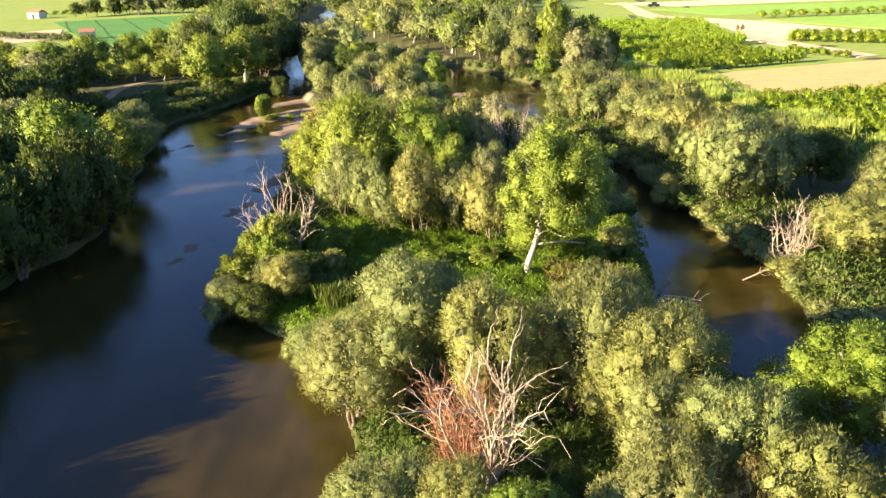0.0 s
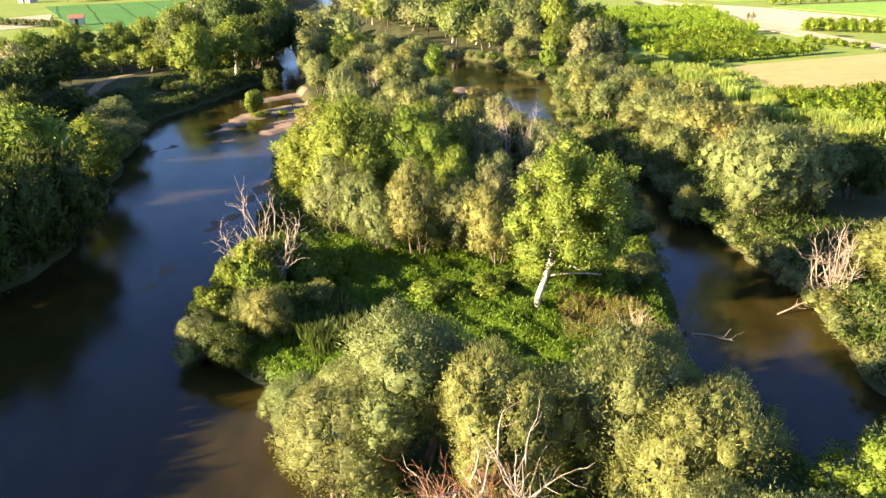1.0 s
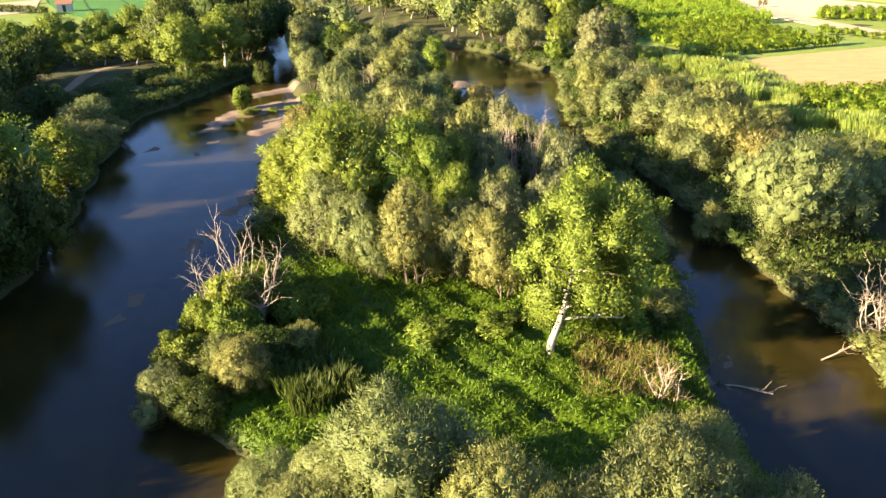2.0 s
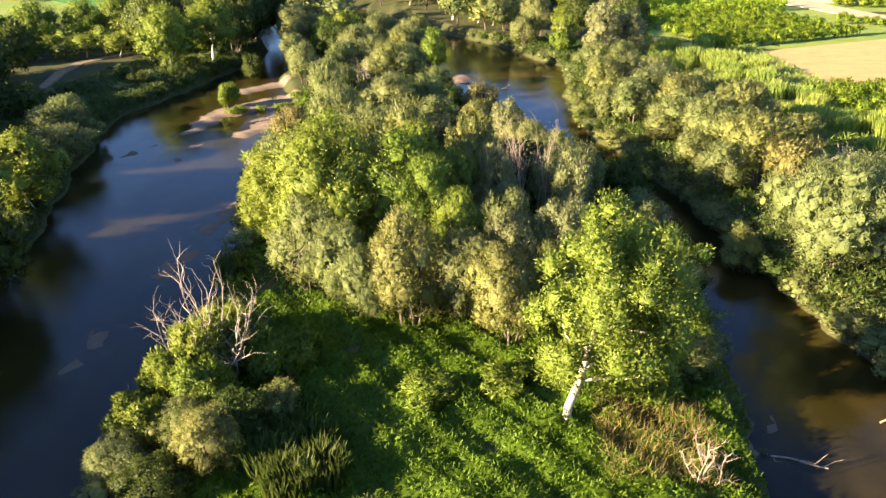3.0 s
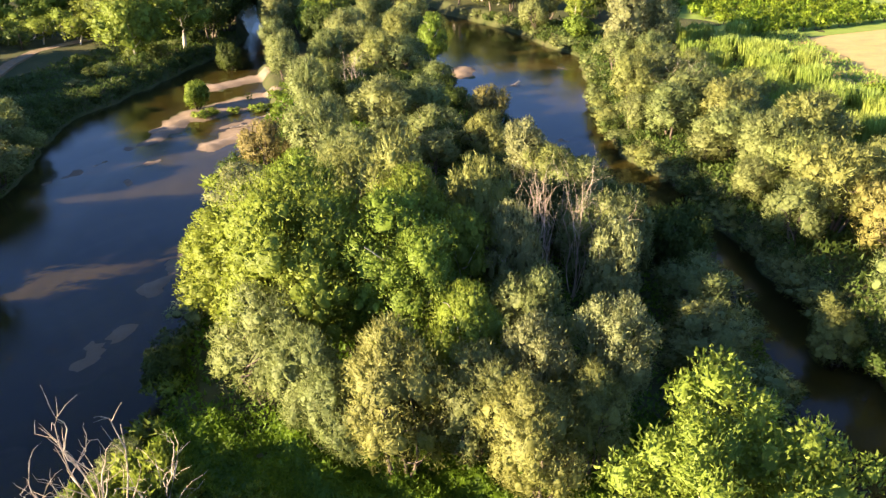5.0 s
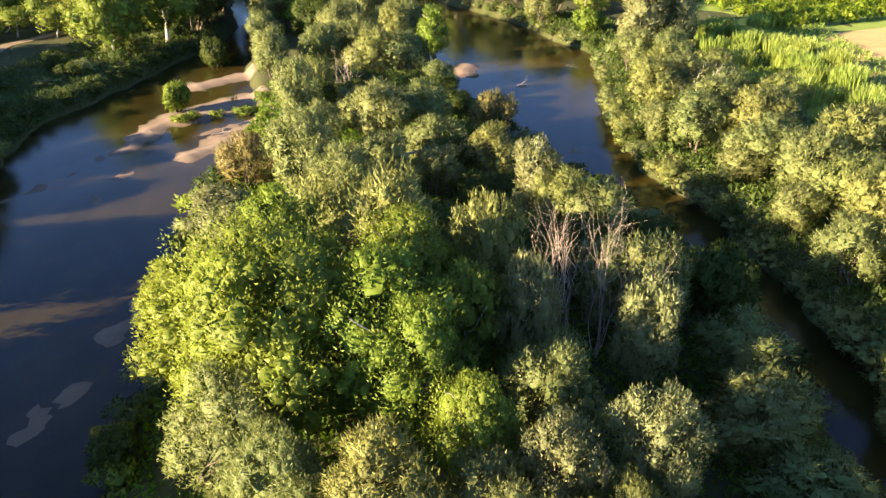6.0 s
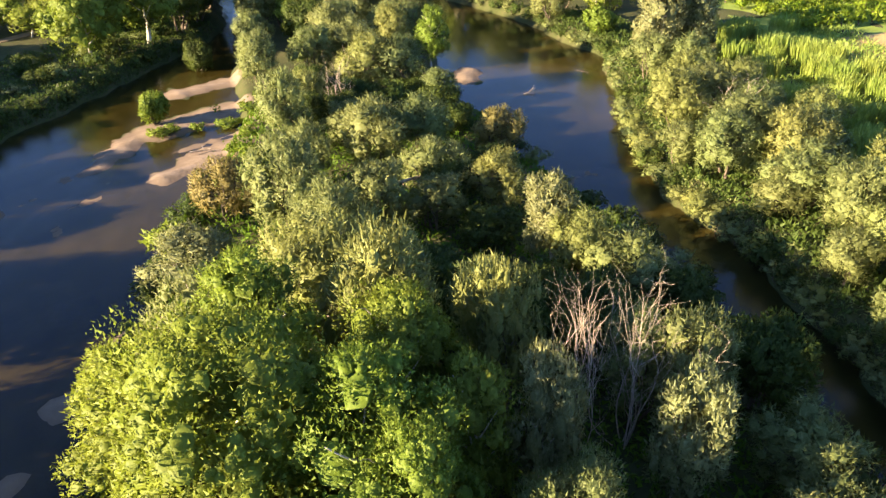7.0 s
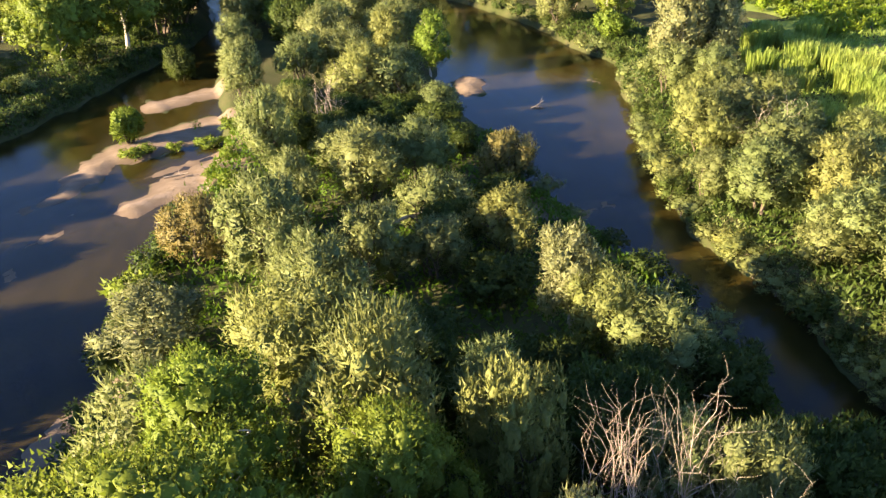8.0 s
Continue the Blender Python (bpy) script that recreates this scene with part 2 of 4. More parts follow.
def crown(rng, lobes, count, length, width, core=1, up=0.3, fill_in=0.54, tall=1.25):
    """Leaf sprays over the outside of many lobes, with a ragged inner leaf mass that closes the view through them.
    Gives vertices, triangles, the soft normals of the leafy masses, and which vertices are inner."""
    c, r = lobes[:, :3], lobes[:, 3]
    form = np.array((1, 1, tall))
    middle = np.average(c, axis=0, weights=r**2) - (0, 0, 0.25 * np.ptp(c[:, 2]))
    many = int(count * 2.6)
    pick = rng.choice(len(lobes), many, p=r**2 / (r**2).sum())
    d = unit(rng.normal(size=(many, 3)) + (0, 0, 0.25))
    p = c[pick] + d * form * (r[pick] * (0.60 + 0.64 * rng.random(many) ** 1.2))[:, None]
    keep = np.ones(len(p), bool)
    for k in range(len(lobes)):
        keep &= (np.linalg.norm((p - c[k]) / form, axis=1) > 0.80 * r[k]) | (pick == k)
    p, d = p[keep][:count], d[keep][:count]
    n = len(p)
    axis = unit(d * 0.6 + rng.normal(size=(n, 3)) * 0.5 + (0, 0, up * 1.6))
    face = unit(d + rng.normal(size=(n, 3)) * 0.22)
    side = unit(np.cross(axis, face))
    s = (0.5 + 1.0 * rng.random(n))[:, None]
    v = np.stack([p - side * s * width / 2, p + side * s * width / 2, p + axis * s * length], 1).reshape(-1, 3)
    soft = unit(d * 0.6 + unit(p - middle) * 0.75 + rng.normal(size=(n, 3)) * 0.5)
    groups, vs, ns, total = [np.arange(n * 3).reshape(-1, 3)], [v], [np.repeat(soft, 3, 0)], n * 3
    big = np.median(r) * 1.25
    for k in range(len(lobes)):
        iv, it = ICO[1] if core or r[k] > big else OCTA
        jit = fill_in * r[k] * (0.86 + 0.26 * rng.random(len(iv)))
        vs.append(c[k] + iv * form * jit[:, None])
        ns.append(unit(iv * 0.6 + unit(c[k] - middle) * 0.75 + rng.normal(size=iv.shape) * 0.25))
        groups.append(it + total)
        total += len(iv)
    inner = np.concatenate([np.zeros(n * 3), np.ones(total - n * 3)]).astype(np.float32)
    return np.concatenate(vs), np.concatenate(groups), np.concatenate(ns), inner


def leafy(name, shape, material, parent=None):
    """A crown as a mesh: shaded by its leafy masses, not by each blade."""
    v, f, soft, inner = shape
    ob = mesh_object(name, v, f, material, parent, smooth=True)
    ob.data.attributes.new("inner", "FLOAT", "POINT").data.foreach_set("value", inner)
    ob.data.normals_split_custom_set_from_vertices(soft.astype(float).tolist())
    return ob


def lobes_round(rng, h, r, count, low=0.1, tufts=5, pointed=0.0):
    """Bulges over a rounded, uneven crown of height h and radius r, each carrying several smaller tufts."""
    out = []
    zc, sz = h * (low + 1) / 2, h * (1 - low) / 2
    ga = math.pi * (3 - 5**0.5)
    p2, p3, lean = rng.uniform(0, 6.28), rng.uniform(0, 6.28), rng.normal(0, 0.10 * r, 2)
    for i in range(count):
        z = 0.97 - 1.75 * (i + 0.5) / count
        a = i * ga + rng.normal(0, 0.35)
        q = math.sqrt(max(0.0, 1 - z * z)) * (1 - pointed * max(0.0, z))
        lr = r * rng.uniform(0.28, 0.46) * (17 / max(17, count)) ** 0.4
        reach = rng.uniform(0.76, 1.10) * (1 + 0.13 * math.sin(2 * a + p2) + 0.11 * math.sin(3 * a + p3 + 2 * z))
        b = np.array((math.cos(a) * q * (r * reach - lr * 0.9), math.sin(a) * q * (r * reach - lr * 0.9), zc + z * (sz * rng.uniform(0.84, 1.03) - lr)))
        b[:2] += lean * (1 + z)
        out.append((*b, lr))
        for _ in range(tufts):
            d = unit(unit(b - (0, 0, zc * 0.8)) * 0.9 + rng.normal(0, 0.65, 3) + (0, 0, 0.35))
            tr = lr * rng.uniform(0.28, 0.56)
            out.append((*(b + d * (lr * 1.04 - tr * 0.2)), tr))
    for i in range(max(2, count // 4)):
        out.append((rng.normal(0, r * 0.22), rng.normal(0, r * 0.22), zc + rng.uniform(-0.4, 0.4) * sz, r * 0.45))
    return np.array(out)


def stems(rng, h, r, count, thick, reach=0.72, spread=0.55):
    pieces = []
    for i in range(count):
        a = i * 2 * math.pi / count + rng.normal(0, 0.4)
        q = rng.uniform(0.4, 1.0) * spread * r
        end = (math.cos(a) * q, math.sin(a) * q, h * reach * rng.uniform(0.8, 1.1))
        start = (math.cos(a) * 0.12, math.sin(a) * 0.12, -0.3)
        pts = bend(rng, start, end)
        pieces.append(tube(pts, np.linspace(thick, thick * 0.2, len(pts)) * rng.uniform(0.7, 1.1), 5))
        for j in range(3):
            b = pts[2 + j]
            tip = b + np.array((math.cos(a + rng.normal(0, 0.8)), math.sin(a + rng.normal(0, 0.8)), 0.9)) * r * 0.4
            pieces.append(tube(bend(rng, b, tip, 4), np.linspace(thick * 0.35, thick * 0.06, 4), 4))
    return pieces


# kind: leaf material, crown form, nominal height and radius, leaf length and width, words for the label
KINDS = {
    "willow": ("willow", "round", 7.0, 2.8, 0.30, 0.085, "willow_tree", "rounded grey-green willow with feathery foliage"),
    "golden": ("golden", "round", 7.0, 2.8, 0.29, 0.085, "willow_tree", "sunlit yellowish-green willow with dry leaf tips"),
    "poplar": ("poplar", "upright", 10.0, 3.0, 0.24, 0.13, "poplar_tree", "tall fresh-green poplar with rising leafy plumes"),
    "silver": ("silver", "round", 8.0, 2.8, 0.28, 0.12, "white_poplar_tree", "silvery-leaved white poplar in the riverside wood"),
    "dark": ("dark", "round", 6.0, 2.8, 0.29, 0.14, "riverside_tree", "green broadleaf tree in the riverside wood, leaf colour darkened for shade"),
    "dry": ("dry", "round", 5.0, 2.2, 0.26, 0.08, "willow_shrub", "half-dry brownish willow shrub"),
    "shrub": ("poplar", "round", 3.0, 1.6, 0.24, 0.13, "leafy_shrub", "bright green leafy shrub on the river bank"),
    "lime": ("lime", "upright", 10.0, 3.0, 0.23, 0.18, "poplar_tree", "yellow-green young poplar by the river"),
    "orchard": ("orchard", "round", 2.6, 1.5, 0.42, 0.20, "orchard_tree", "low bright green fruit tree in an orchard row"),
}
# level of detail: leaf sprays, size factor, bulges, tufts on each
DETAIL = {6: (25000, 0.46, 18, 7), 0: (13500, 0.63, 17, 6), 1: (5600, 0.94, 15, 5), 2: (560, 2.2, 10, 2), 3: (300, 0.85, 7, 1), 4: (800, 1.5, 8, 3), 5: (2600, 1.3, 13, 4)}
MADE = {}


def tree(kind, x, y, h, r, detail=1, z=None, turn=None, group=""):
    """One tree or shrub: trunk and crown. The same few forms are turned and scaled."""
    leaf, form, h0, r0, ll, lw, name, label = KINDS[kind]
    if x < -35 and 40 < y < 135:
        low = below_the_sun(x, y, h, r)
        if low < 0.9:
            return None
        r, h = r * max(0.6, (low / h) ** 0.5), low
        detail = 5 if detail == 1 and (x < -48 or kind == "dark") else detail
    rng = np.random.default_rng(int(abs(x) * 911 + abs(y) * 577) + 7)
    variants = {0: 3, 1: 3, 2: 4, 3: 3, 4: 3, 5: 2, 6: 2}[detail]
    wide = r / r0 > 1.3 and detail in (0, 1, 6)
    r0 = r0 * 1.5 if wide else r0
    key = (kind, detail, wide, int(rng.integers(variants)))
    z = ground_z(x, y) - 0.1 if z is None else z
    m = pose(x, y, z, 0, 0, rng.uniform(0, 360) if turn is None else turn) @ Matrix.Diagonal((r / r0, r / r0, h / h0, 1))
    if key in MADE:
        sx, sy, sz = MADE[key].scale
        ob = copy_thing(MADE[key], m @ Matrix.Diagonal((1 / sx, 1 / sy, 1 / sz, 1)))
    else:
        g = np.random.default_rng(sum(map(ord, kind)) * 13 + detail * 101 + key[3] + 53 * wide)
        count, size, nl, tufts = DETAIL[detail]
        if kind in ("shrub", "dry"):
            count = count * 3 // 4
        if wide:
            count, nl = int(count * 1.7), nl + 14
        lobes = lobes_round(g, h0, r0, nl if form == "round" else nl + 6, 0.02 if kind in ("shrub", "orchard", "dry") else 0.07, tufts, 0.0 if form == "round" else 0.35)
        ob = new(name)
        tagged(ob, label, "shrub" if kind in ("shrub", "dry") else "tree", group)
        wood = stems(g, h0, r0, (4 if form == "round" else 1) if detail in (0, 1, 6) else 1, 0.16 if form == "round" else 0.26, 0.68 if form == "round" else 0.75, 0.5 if form == "round" else 0.15)
        if form != "round":
            wood += [tube(bend(g, (0, 0, q * h0), (math.cos(q * 40) * r0 * 0.55, math.sin(q * 40) * r0 * 0.55, (q + 0.2) * h0)), np.linspace(0.07, 0.02, 6)) for q in (0.25, 0.32, 0.4, 0.47, 0.55, 0.62)]
        v, f = join(wood)
        mesh_object("trunk", v, f, PALE_BARK if kind in ("poplar", "lime", "silver") else BARK, ob, smooth=True)
        leafy("crown", crown(g, lobes, count, ll * size, lw * size, 0 if detail in (2, 3, 4) else 1), LEAF[leaf], ob)
        ob.matrix_basis = m
        MADE[key] = ob
    return ob


# ---- the river's shores: x of each shore by y ----
def shore(*points):
    ys, xs = zip(*points)
    return lambda y: np.interp(y, ys, xs)


left_west = shore((-80, -36), (0, -34), (30, -35.8), (47.5, -33), (59.3, -30.9), (78.4, -35), (91.5, -38.8), (101.6, -41.1), (111.8, -42.8), (117.8, -39.9), (127.8, -37.9), (137, -36.0), (143.1, -33.8), (155.5, -34.8), (171.2, -40.2), (202.7, -47.1), (236.8, -52.5), (283.3, -58.7), (420, -71))
left_east = shore((-80, -1), (10, -2), (26, -2.8), (30.9, -4.8), (34.9, -6.6), (39.9, -9.6), (42.5, -13.2), (47, -14.6), (54.9, -15), (63.8, -15.8), (73.8, -17.9), (84.9, -19.8), (96, -20.9), (103.1, -20.6), (114.2, -22.3), (129.5, -27), (144.9, -29.6), (160.5, -32.3), (181.4, -36.9), (207.8, -42.5), (236.6, -49.2), (245.2, -52.2), (420, -71))
right_west = shore((-80, 27), (0, 24), (20, 20.5), (29.1, 18.7), (35.1, 14.7), (43, 13.6), (57.8, 15), (65.7, 15.9), (73.8, 15), (80.9, 13.2), (88, 11.5), (95.1, 8.5), (104.4, 4), (111.5, 2.8), (116.6, 0.4), (124.8, -3.3), (133.9, -4.1), (148.2, -3.5), (152.7, -15.2), (165.4, -22.3), (186.3, -25.8), (202.1, -31.8), (234.4, -46), (283.1, -56.5), (420, -71))
right_east = shore((-80, 36), (0, 33), (20, 29), (28.9, 26.1), (35.9, 22.2), (47.6, 22.8), (55.6, 22.2), (61.6, 20.6), (70.6, 19.5), (80.7, 18.1), (87.8, 16.8), (92.9, 15.1), (99.1, 13.4), (116.3, 13.6), (133.3, 14.9), (141.5, 10.9), (151, 7.5), (159.4, 2.5), (167.8, -3.7), (185.7, -10.5), (198.5, -17.2), (214.8, -29.1), (240.5, -35.8), (283, -48.7), (420, -64))

# sand and gravel bars: two ends, half width, height
BARS = [((-24.8, 101.0), (-22.3, 104.5), 0.9, 0.36), ((-22.3, 104.5), (-18.8, 110.1), 1.6, 0.44), ((-31.1, 102.7), (-31.2, 106.4), 0.7, 0.30), ((-31.2, 106.4), (-30.0, 110.9), 1.0, 0.38),
        ((-29.4, 111.4), (-23.7, 117.7), 1.5, 0.44), ((-25.8, 106.7), (-20.7, 112.1), 0.8, 0.12), ((-31.0, 123.0), (-26.7, 127.1), 1.2, 0.38), ((-0.8, 125.8), (-0.4, 129.2), 0.9, 0.45),
        ((3.9, 98.9), (7.2, 99.9), 1.1, 0.10), ((-22.0, 54.3), (-21.6, 57.6), 0.8, 0.12), ((-21.1, 65.5), (-19.9, 68.9), 0.9, 0.11), ((-20.1, 73.9), (-18.8, 79.9), 1.1, 0.15)]
SHOALS = [((-29.6, 92.2), (-28.9, 100.3), 1.6, -0.02), ((-36.1, 92.4), (-32.5, 101.0), 1.6, -0.02), ((7.2, 99.8), (10.9, 101.4), 0.9, -0.03), ((9.0, 131.2), (12.7, 128.0), 0.9, 0.0), ((16.5, 52.8), (14.2, 46.1), 0.35, -0.02), ((14.2, 46.1), (15.9, 44.9), 0.35, 0.02), ((-22.0, 69.0), (-25.7, 83.1), 2.0, -0.16)]


def wave(x, y, a, s):
    return np.sin(x * a + s) * np.cos(y * a * 0.9 + s * 1.7) + 0.5 * np.sin(x * a * 2.3 + y * a * 1.9 + s * 3.1)


def terrain(x, y):
    x, y = np.asarray(x, float), np.asarray(y, float)
    wob = 0.35 * wave(x, y, 0.45, 1.0) + 0.2 * wave(x, y, 1.3, 2.0)
    d_left = np.minimum(x - left_west(y), left_east(y) - x) + wob
    d_right = np.minimum(x - right_west(y), right_east(y) - x) + wob
    d = np.maximum(d_left, d_right)
    island = (x > left_east(y) - 1) & (x < right_west(y) + 1)
    high = np.where(island, 0.95, np.where(x < 0, 1.5 + 0.03 * np.clip(-d - 8, 0, 12), 1.6)) + 0.12 * wave(x, y, 0.3, 0.4)
    t = np.clip((-d + 0.1) / np.where(island, 1.6, 1.9), 0, 1)
    z = -0.12 + (high + 0.12) * t * t * (3 - 2 * t)
    z = np.where(d > -0.1, -0.12 - 0.8 * np.clip((d + 0.1) / 3, 0, 1), z)
    for (ax, ay), (bx, by), w, top in BARS + SHOALS:
        vx, vy = bx - ax, by - ay
        s = np.clip(((x - ax) * vx + (y - ay) * vy) / (vx * vx + vy * vy), 0, 1)
        q = np.hypot(x - ax - s * vx, y - ay - s * vy) + 0.34 * wave(x, y, 0.9, 3.0) + 0.18 * wave(x, y, 2.6, 1.2)
        z = np.maximum(z, 0.55 * top + 0.045 * wave(x, y, 1.5, 0.7) + 0.025 * wave(x, y, 3.7, 2.7) - 0.16 * np.clip(q / w - 0.25, 0, 9) ** 1.1)
    far = np.clip((np.hypot(x, y - 100) - 420) / 200, 0, 1)
    return z * (1 - far) + 1.6 * far


def gravel_mask(x, y):
    """How far a place belongs to a gravel bar, 0 to 1."""
    best = np.zeros_like(x)
    for (ax, ay), (bx, by), w, top in BARS + SHOALS:
        vx, vy = bx - ax, by - ay
        s = np.clip(((x - ax) * vx + (y - ay) * vy) / (vx * vx + vy * vy), 0, 1)
        q = np.hypot(x - ax - s * vx, y - ay - s * vy) + 0.3 * wave(x, y, 1.1, 3.0)
        best = np.maximum(best, np.clip(1.9 - q / (w + 0.3), 0, 1))
    return best


def ground_z(x, y):
    return float(terrain(x, y))


# ---- ground and water ----
def axis_steps(lo, hi, step, reach, grow=1.25):
    a = list(np.arange(lo, hi + step / 2, step))
    s, p, q = step, lo, hi
    left, right = [], []
    while p > -reach or q < reach:
        s *= grow
        p, q = p - s, q + s
        left.append(p)
        right.append(q)
    return np.array(left[::-1] + a + right)


gx, gy = axis_steps(-50, 36, 0.5, 3500), axis_steps(14, 170, 0.55, 3500)
X, Y = np.meshgrid(gx, gy)
Z = terrain(X, Y)
nx, ny = len(gx), len(gy)
i, j = np.meshgrid(np.arange(ny - 1), np.arange(nx - 1), indexing="ij")
quads = np.stack([i * nx + j, i * nx + j + 1, (i + 1) * nx + j + 1, (i + 1) * nx + j], -1).reshape(-1, 4)
ground = tagged(mesh_object("ground", np.stack([X, Y, Z], -1).reshape(-1, 3), quads, GROUND, smooth=True), "river valley floor of soil, sand and sparse grass", "ground", kind="structure")
ground.data.attributes.new("gravel", "FLOAT", "POINT").data.foreach_set("value", gravel_mask(X, Y).ravel().astype(np.float32))
wv = np.array([(-140, -300, 0), (70, -300, 0), (70, 430, 0), (-140, 430, 0)], float)
tagged(mesh_object("water", wv, np.array([[0, 1, 2, 3]]), WATER), "shallow muddy river water with small ripples", "water", kind="structure")


def field(name, corners, material, label, z=1.66, category="field"):
    """A thin slab of tilled land with a real edge."""
    n = len(corners)
    v = [(x, y, z) for x, y in corners] + [(x, y, z - 0.9) for x, y in corners]
    f = [tuple(range(n))] + [(k, k + n, (k + 1) % n + n, (k + 1) % n) for k in range(n)]
    return tagged(mesh_object(name, v, f, material), label, category, kind="structure")

# ---- farm land ----
field("field_grass", [(36, 122), (40, 90), (60, 70), (140, 40), (500, 200), (500, 1200), (20, 1200), (16, 240), (28, 170), (34, 140)], GRASS, "grassy farm land beside the orchards", 1.70)
field("field_straw", [(38, 132.6), (61.5, 140.5), (80, 147), (150, 170), (150, 118), (61.5, 112.5), (41, 112), (38, 118)], STRAW, "dry straw-coloured fallow field with weedy patches", 1.76)
field("field_stubble", [(62, 272), (88, 236), (104, 196), (150, 215), (130, 175), (92, 184), (74, 186), (68, 199)], PALE, "pale harvested stubble field", 1.76)
field("field_far_stubble", [(60, 340), (84, 312), (240, 330), (230, 352)], PALE, "pale strip of stubble beyond the orchards", 1.78)
field("field_bright", [(90, 239), (107.5, 203), (220, 235), (230, 275)], VIVID, "bright green irrigated field", 1.80)
field("field_bright_far", [(70, 300), (84, 262), (260, 290), (260, 320)], VIVID, "bright green field beside the farm track", 1.74)
field("track", [(66, 345), (70, 345), (66, 275), (71, 210), (74, 186), (78, 165), (81, 152), (76, 150), (72, 166), (67, 186), (64, 212), (60, 275)], EARTH, "pale earth farm track between the fields", 1.84, "track")
field("field_crop", [(-74, 189), (-114, 231.5), (-169, 320), (-110, 346), (-86, 295)], CROP, "green row crop on level land with tractor lines", 2.05)
field("field_left_grass", [(-74, 187), (-200, 160), (-600, 300), (-600, 1200), (-40, 1200), (-84, 300)], GRASS, "grassy farm land beyond the river wood", 1.95)
field("field_left_earth", [(-158, 262), (-145, 280), (-124, 236), (-136, 224)], EARTH, "bare tan earth plot", 2.06)
field("path", [(-57.6, 119.5), (-60.5, 130), (-60.8, 137), (-57, 144), (-52, 148), (-51.3, 147), (-55.8, 142.4), (-59, 136.6), (-58.6, 129.6), (-56.2, 118.7)], DUSK_PATH, "brown trodden path on the river bank", 2.03, "path")

# stretches across the sun's heading where the left bank's canopy is low and lets the evening sun reach the river
GAPS = ((81.6, 82.3), (91.8, 96.9), (100.2, 100.9), (111.0, 118.0))


def below_the_sun(x, y, h, r):
    """The height that a left-bank tree may have without shading the sunlit stretches of the river."""
    across = -x * math.sin(az - math.pi) + y * math.cos(az - math.pi)
    for lo, hi in GAPS:
        if lo - 0.25 * r < across < hi + 0.25 * r:
            h = min(h, (-35.5 - x) / math.cos(az - math.pi) * math.tan(el) - ground_z(x, y) + 0.3)
    return h


# ---- trees on the island's near end ----
for kind, x, y, h, r in [
    ("willow", -1.0, 32.6, 7.9, 3.0), ("willow", -4.6, 31.2, 6.0, 2.7), ("golden", 2.6, 29.6, 7.6, 2.5), ("willow", 6.4, 31.0, 7.8, 2.7),
    ("golden", 8.8, 27.6, 7.0, 2.5), ("willow", 9.2, 24.2, 5.9, 2.0), ("willow", 11.6, 22.6, 7.0, 2.4), ("willow", -2.4, 20.8, 5.5, 2.4),
    ("golden", 0.4, 20.4, 4.8, 1.6), ("willow", 7.4, 20.3, 6.1, 2.2), ("dry", 10.2, 20.2, 5.2, 1.5), ("golden", 12.8, 19.0, 6.5, 2.3)]:
    tree(kind, x, y, h, r, 6 if y < 38 else 0)
for kind, x, y, h, r in [
    ("poplar", 16.4, 26.4, 7.4, 2.8), ("poplar", 3.2, 17.6, 5.8, 2.2), ("poplar", 15.2, 16.4, 7.2, 2.4), ("willow", -7.6, 36.8, 3.5, 1.6),
    ("willow", -4.4, 35.6, 4.2, 1.8), ("willow", 10.6, 31.2, 5.8, 2.0), ("golden", 9.0, 33.9, 6.3, 2.2), ("dark", 4.6, 22.8, 2.6, 1.5),
    ("willow", 17.6, 21.4, 6.4, 2.2), ("willow", 20.5, 18.0, 7.0, 2.6), ("willow", -14.7, 44.0, 3.2, 1.7), ("dark", -12.4, 42.9, 2.8, 1.6),
    ("golden", -10.6, 43.9, 3.4, 1.4), ("shrub", -14.2, 46.8, 3.0, 1.5), ("golden", -12.7, 46.0, 2.4, 1.3), ("shrub", -11.9, 48.6, 3.0, 1.5), ("shrub", -14.0, 49.2, 3.2, 1.4)]:
    tree(kind, x, y, h, r, 6 if y < 38 else 0)

# ---- the tall group in the middle of the island ----
for kind, x, y, h, r in [
    ("poplar", -8.4, 65.4, 10.2, 4.7), ("poplar", -3.8, 63.8, 9.6, 2.9), ("poplar", -2.4, 62.4, 8.7, 2.0), ("poplar", -12.6, 67.6, 7.6, 3.0),
    ("poplar", -8.6, 71.0, 9.3, 2.7), ("poplar", -3.4, 69.6, 9.0, 2.3), ("poplar", -0.2, 59.3, 7.8, 1.7), ("willow", -9.4, 60.6, 6.4, 2.2),
    ("willow", -6.2, 58.4, 5.8, 1.9), ("golden", -2.6, 56.0, 7.0, 2.3), ("golden", 3.0, 54.4, 5.9, 2.0), ("willow", 0.5, 56.6, 5.8, 2.0), ("golden", 5.2, 56.4, 5.2, 1.7), ("willow", -5.2, 57.2, 5.0, 1.8),
    ("silver", 3.5, 58.4, 6.8, 1.7), ("silver", 6.6, 59.6, 6.9, 1.7), ("willow", 3.4, 63.4, 6.0, 1.8)]:
    tree(kind, x, y, h, r, 0)
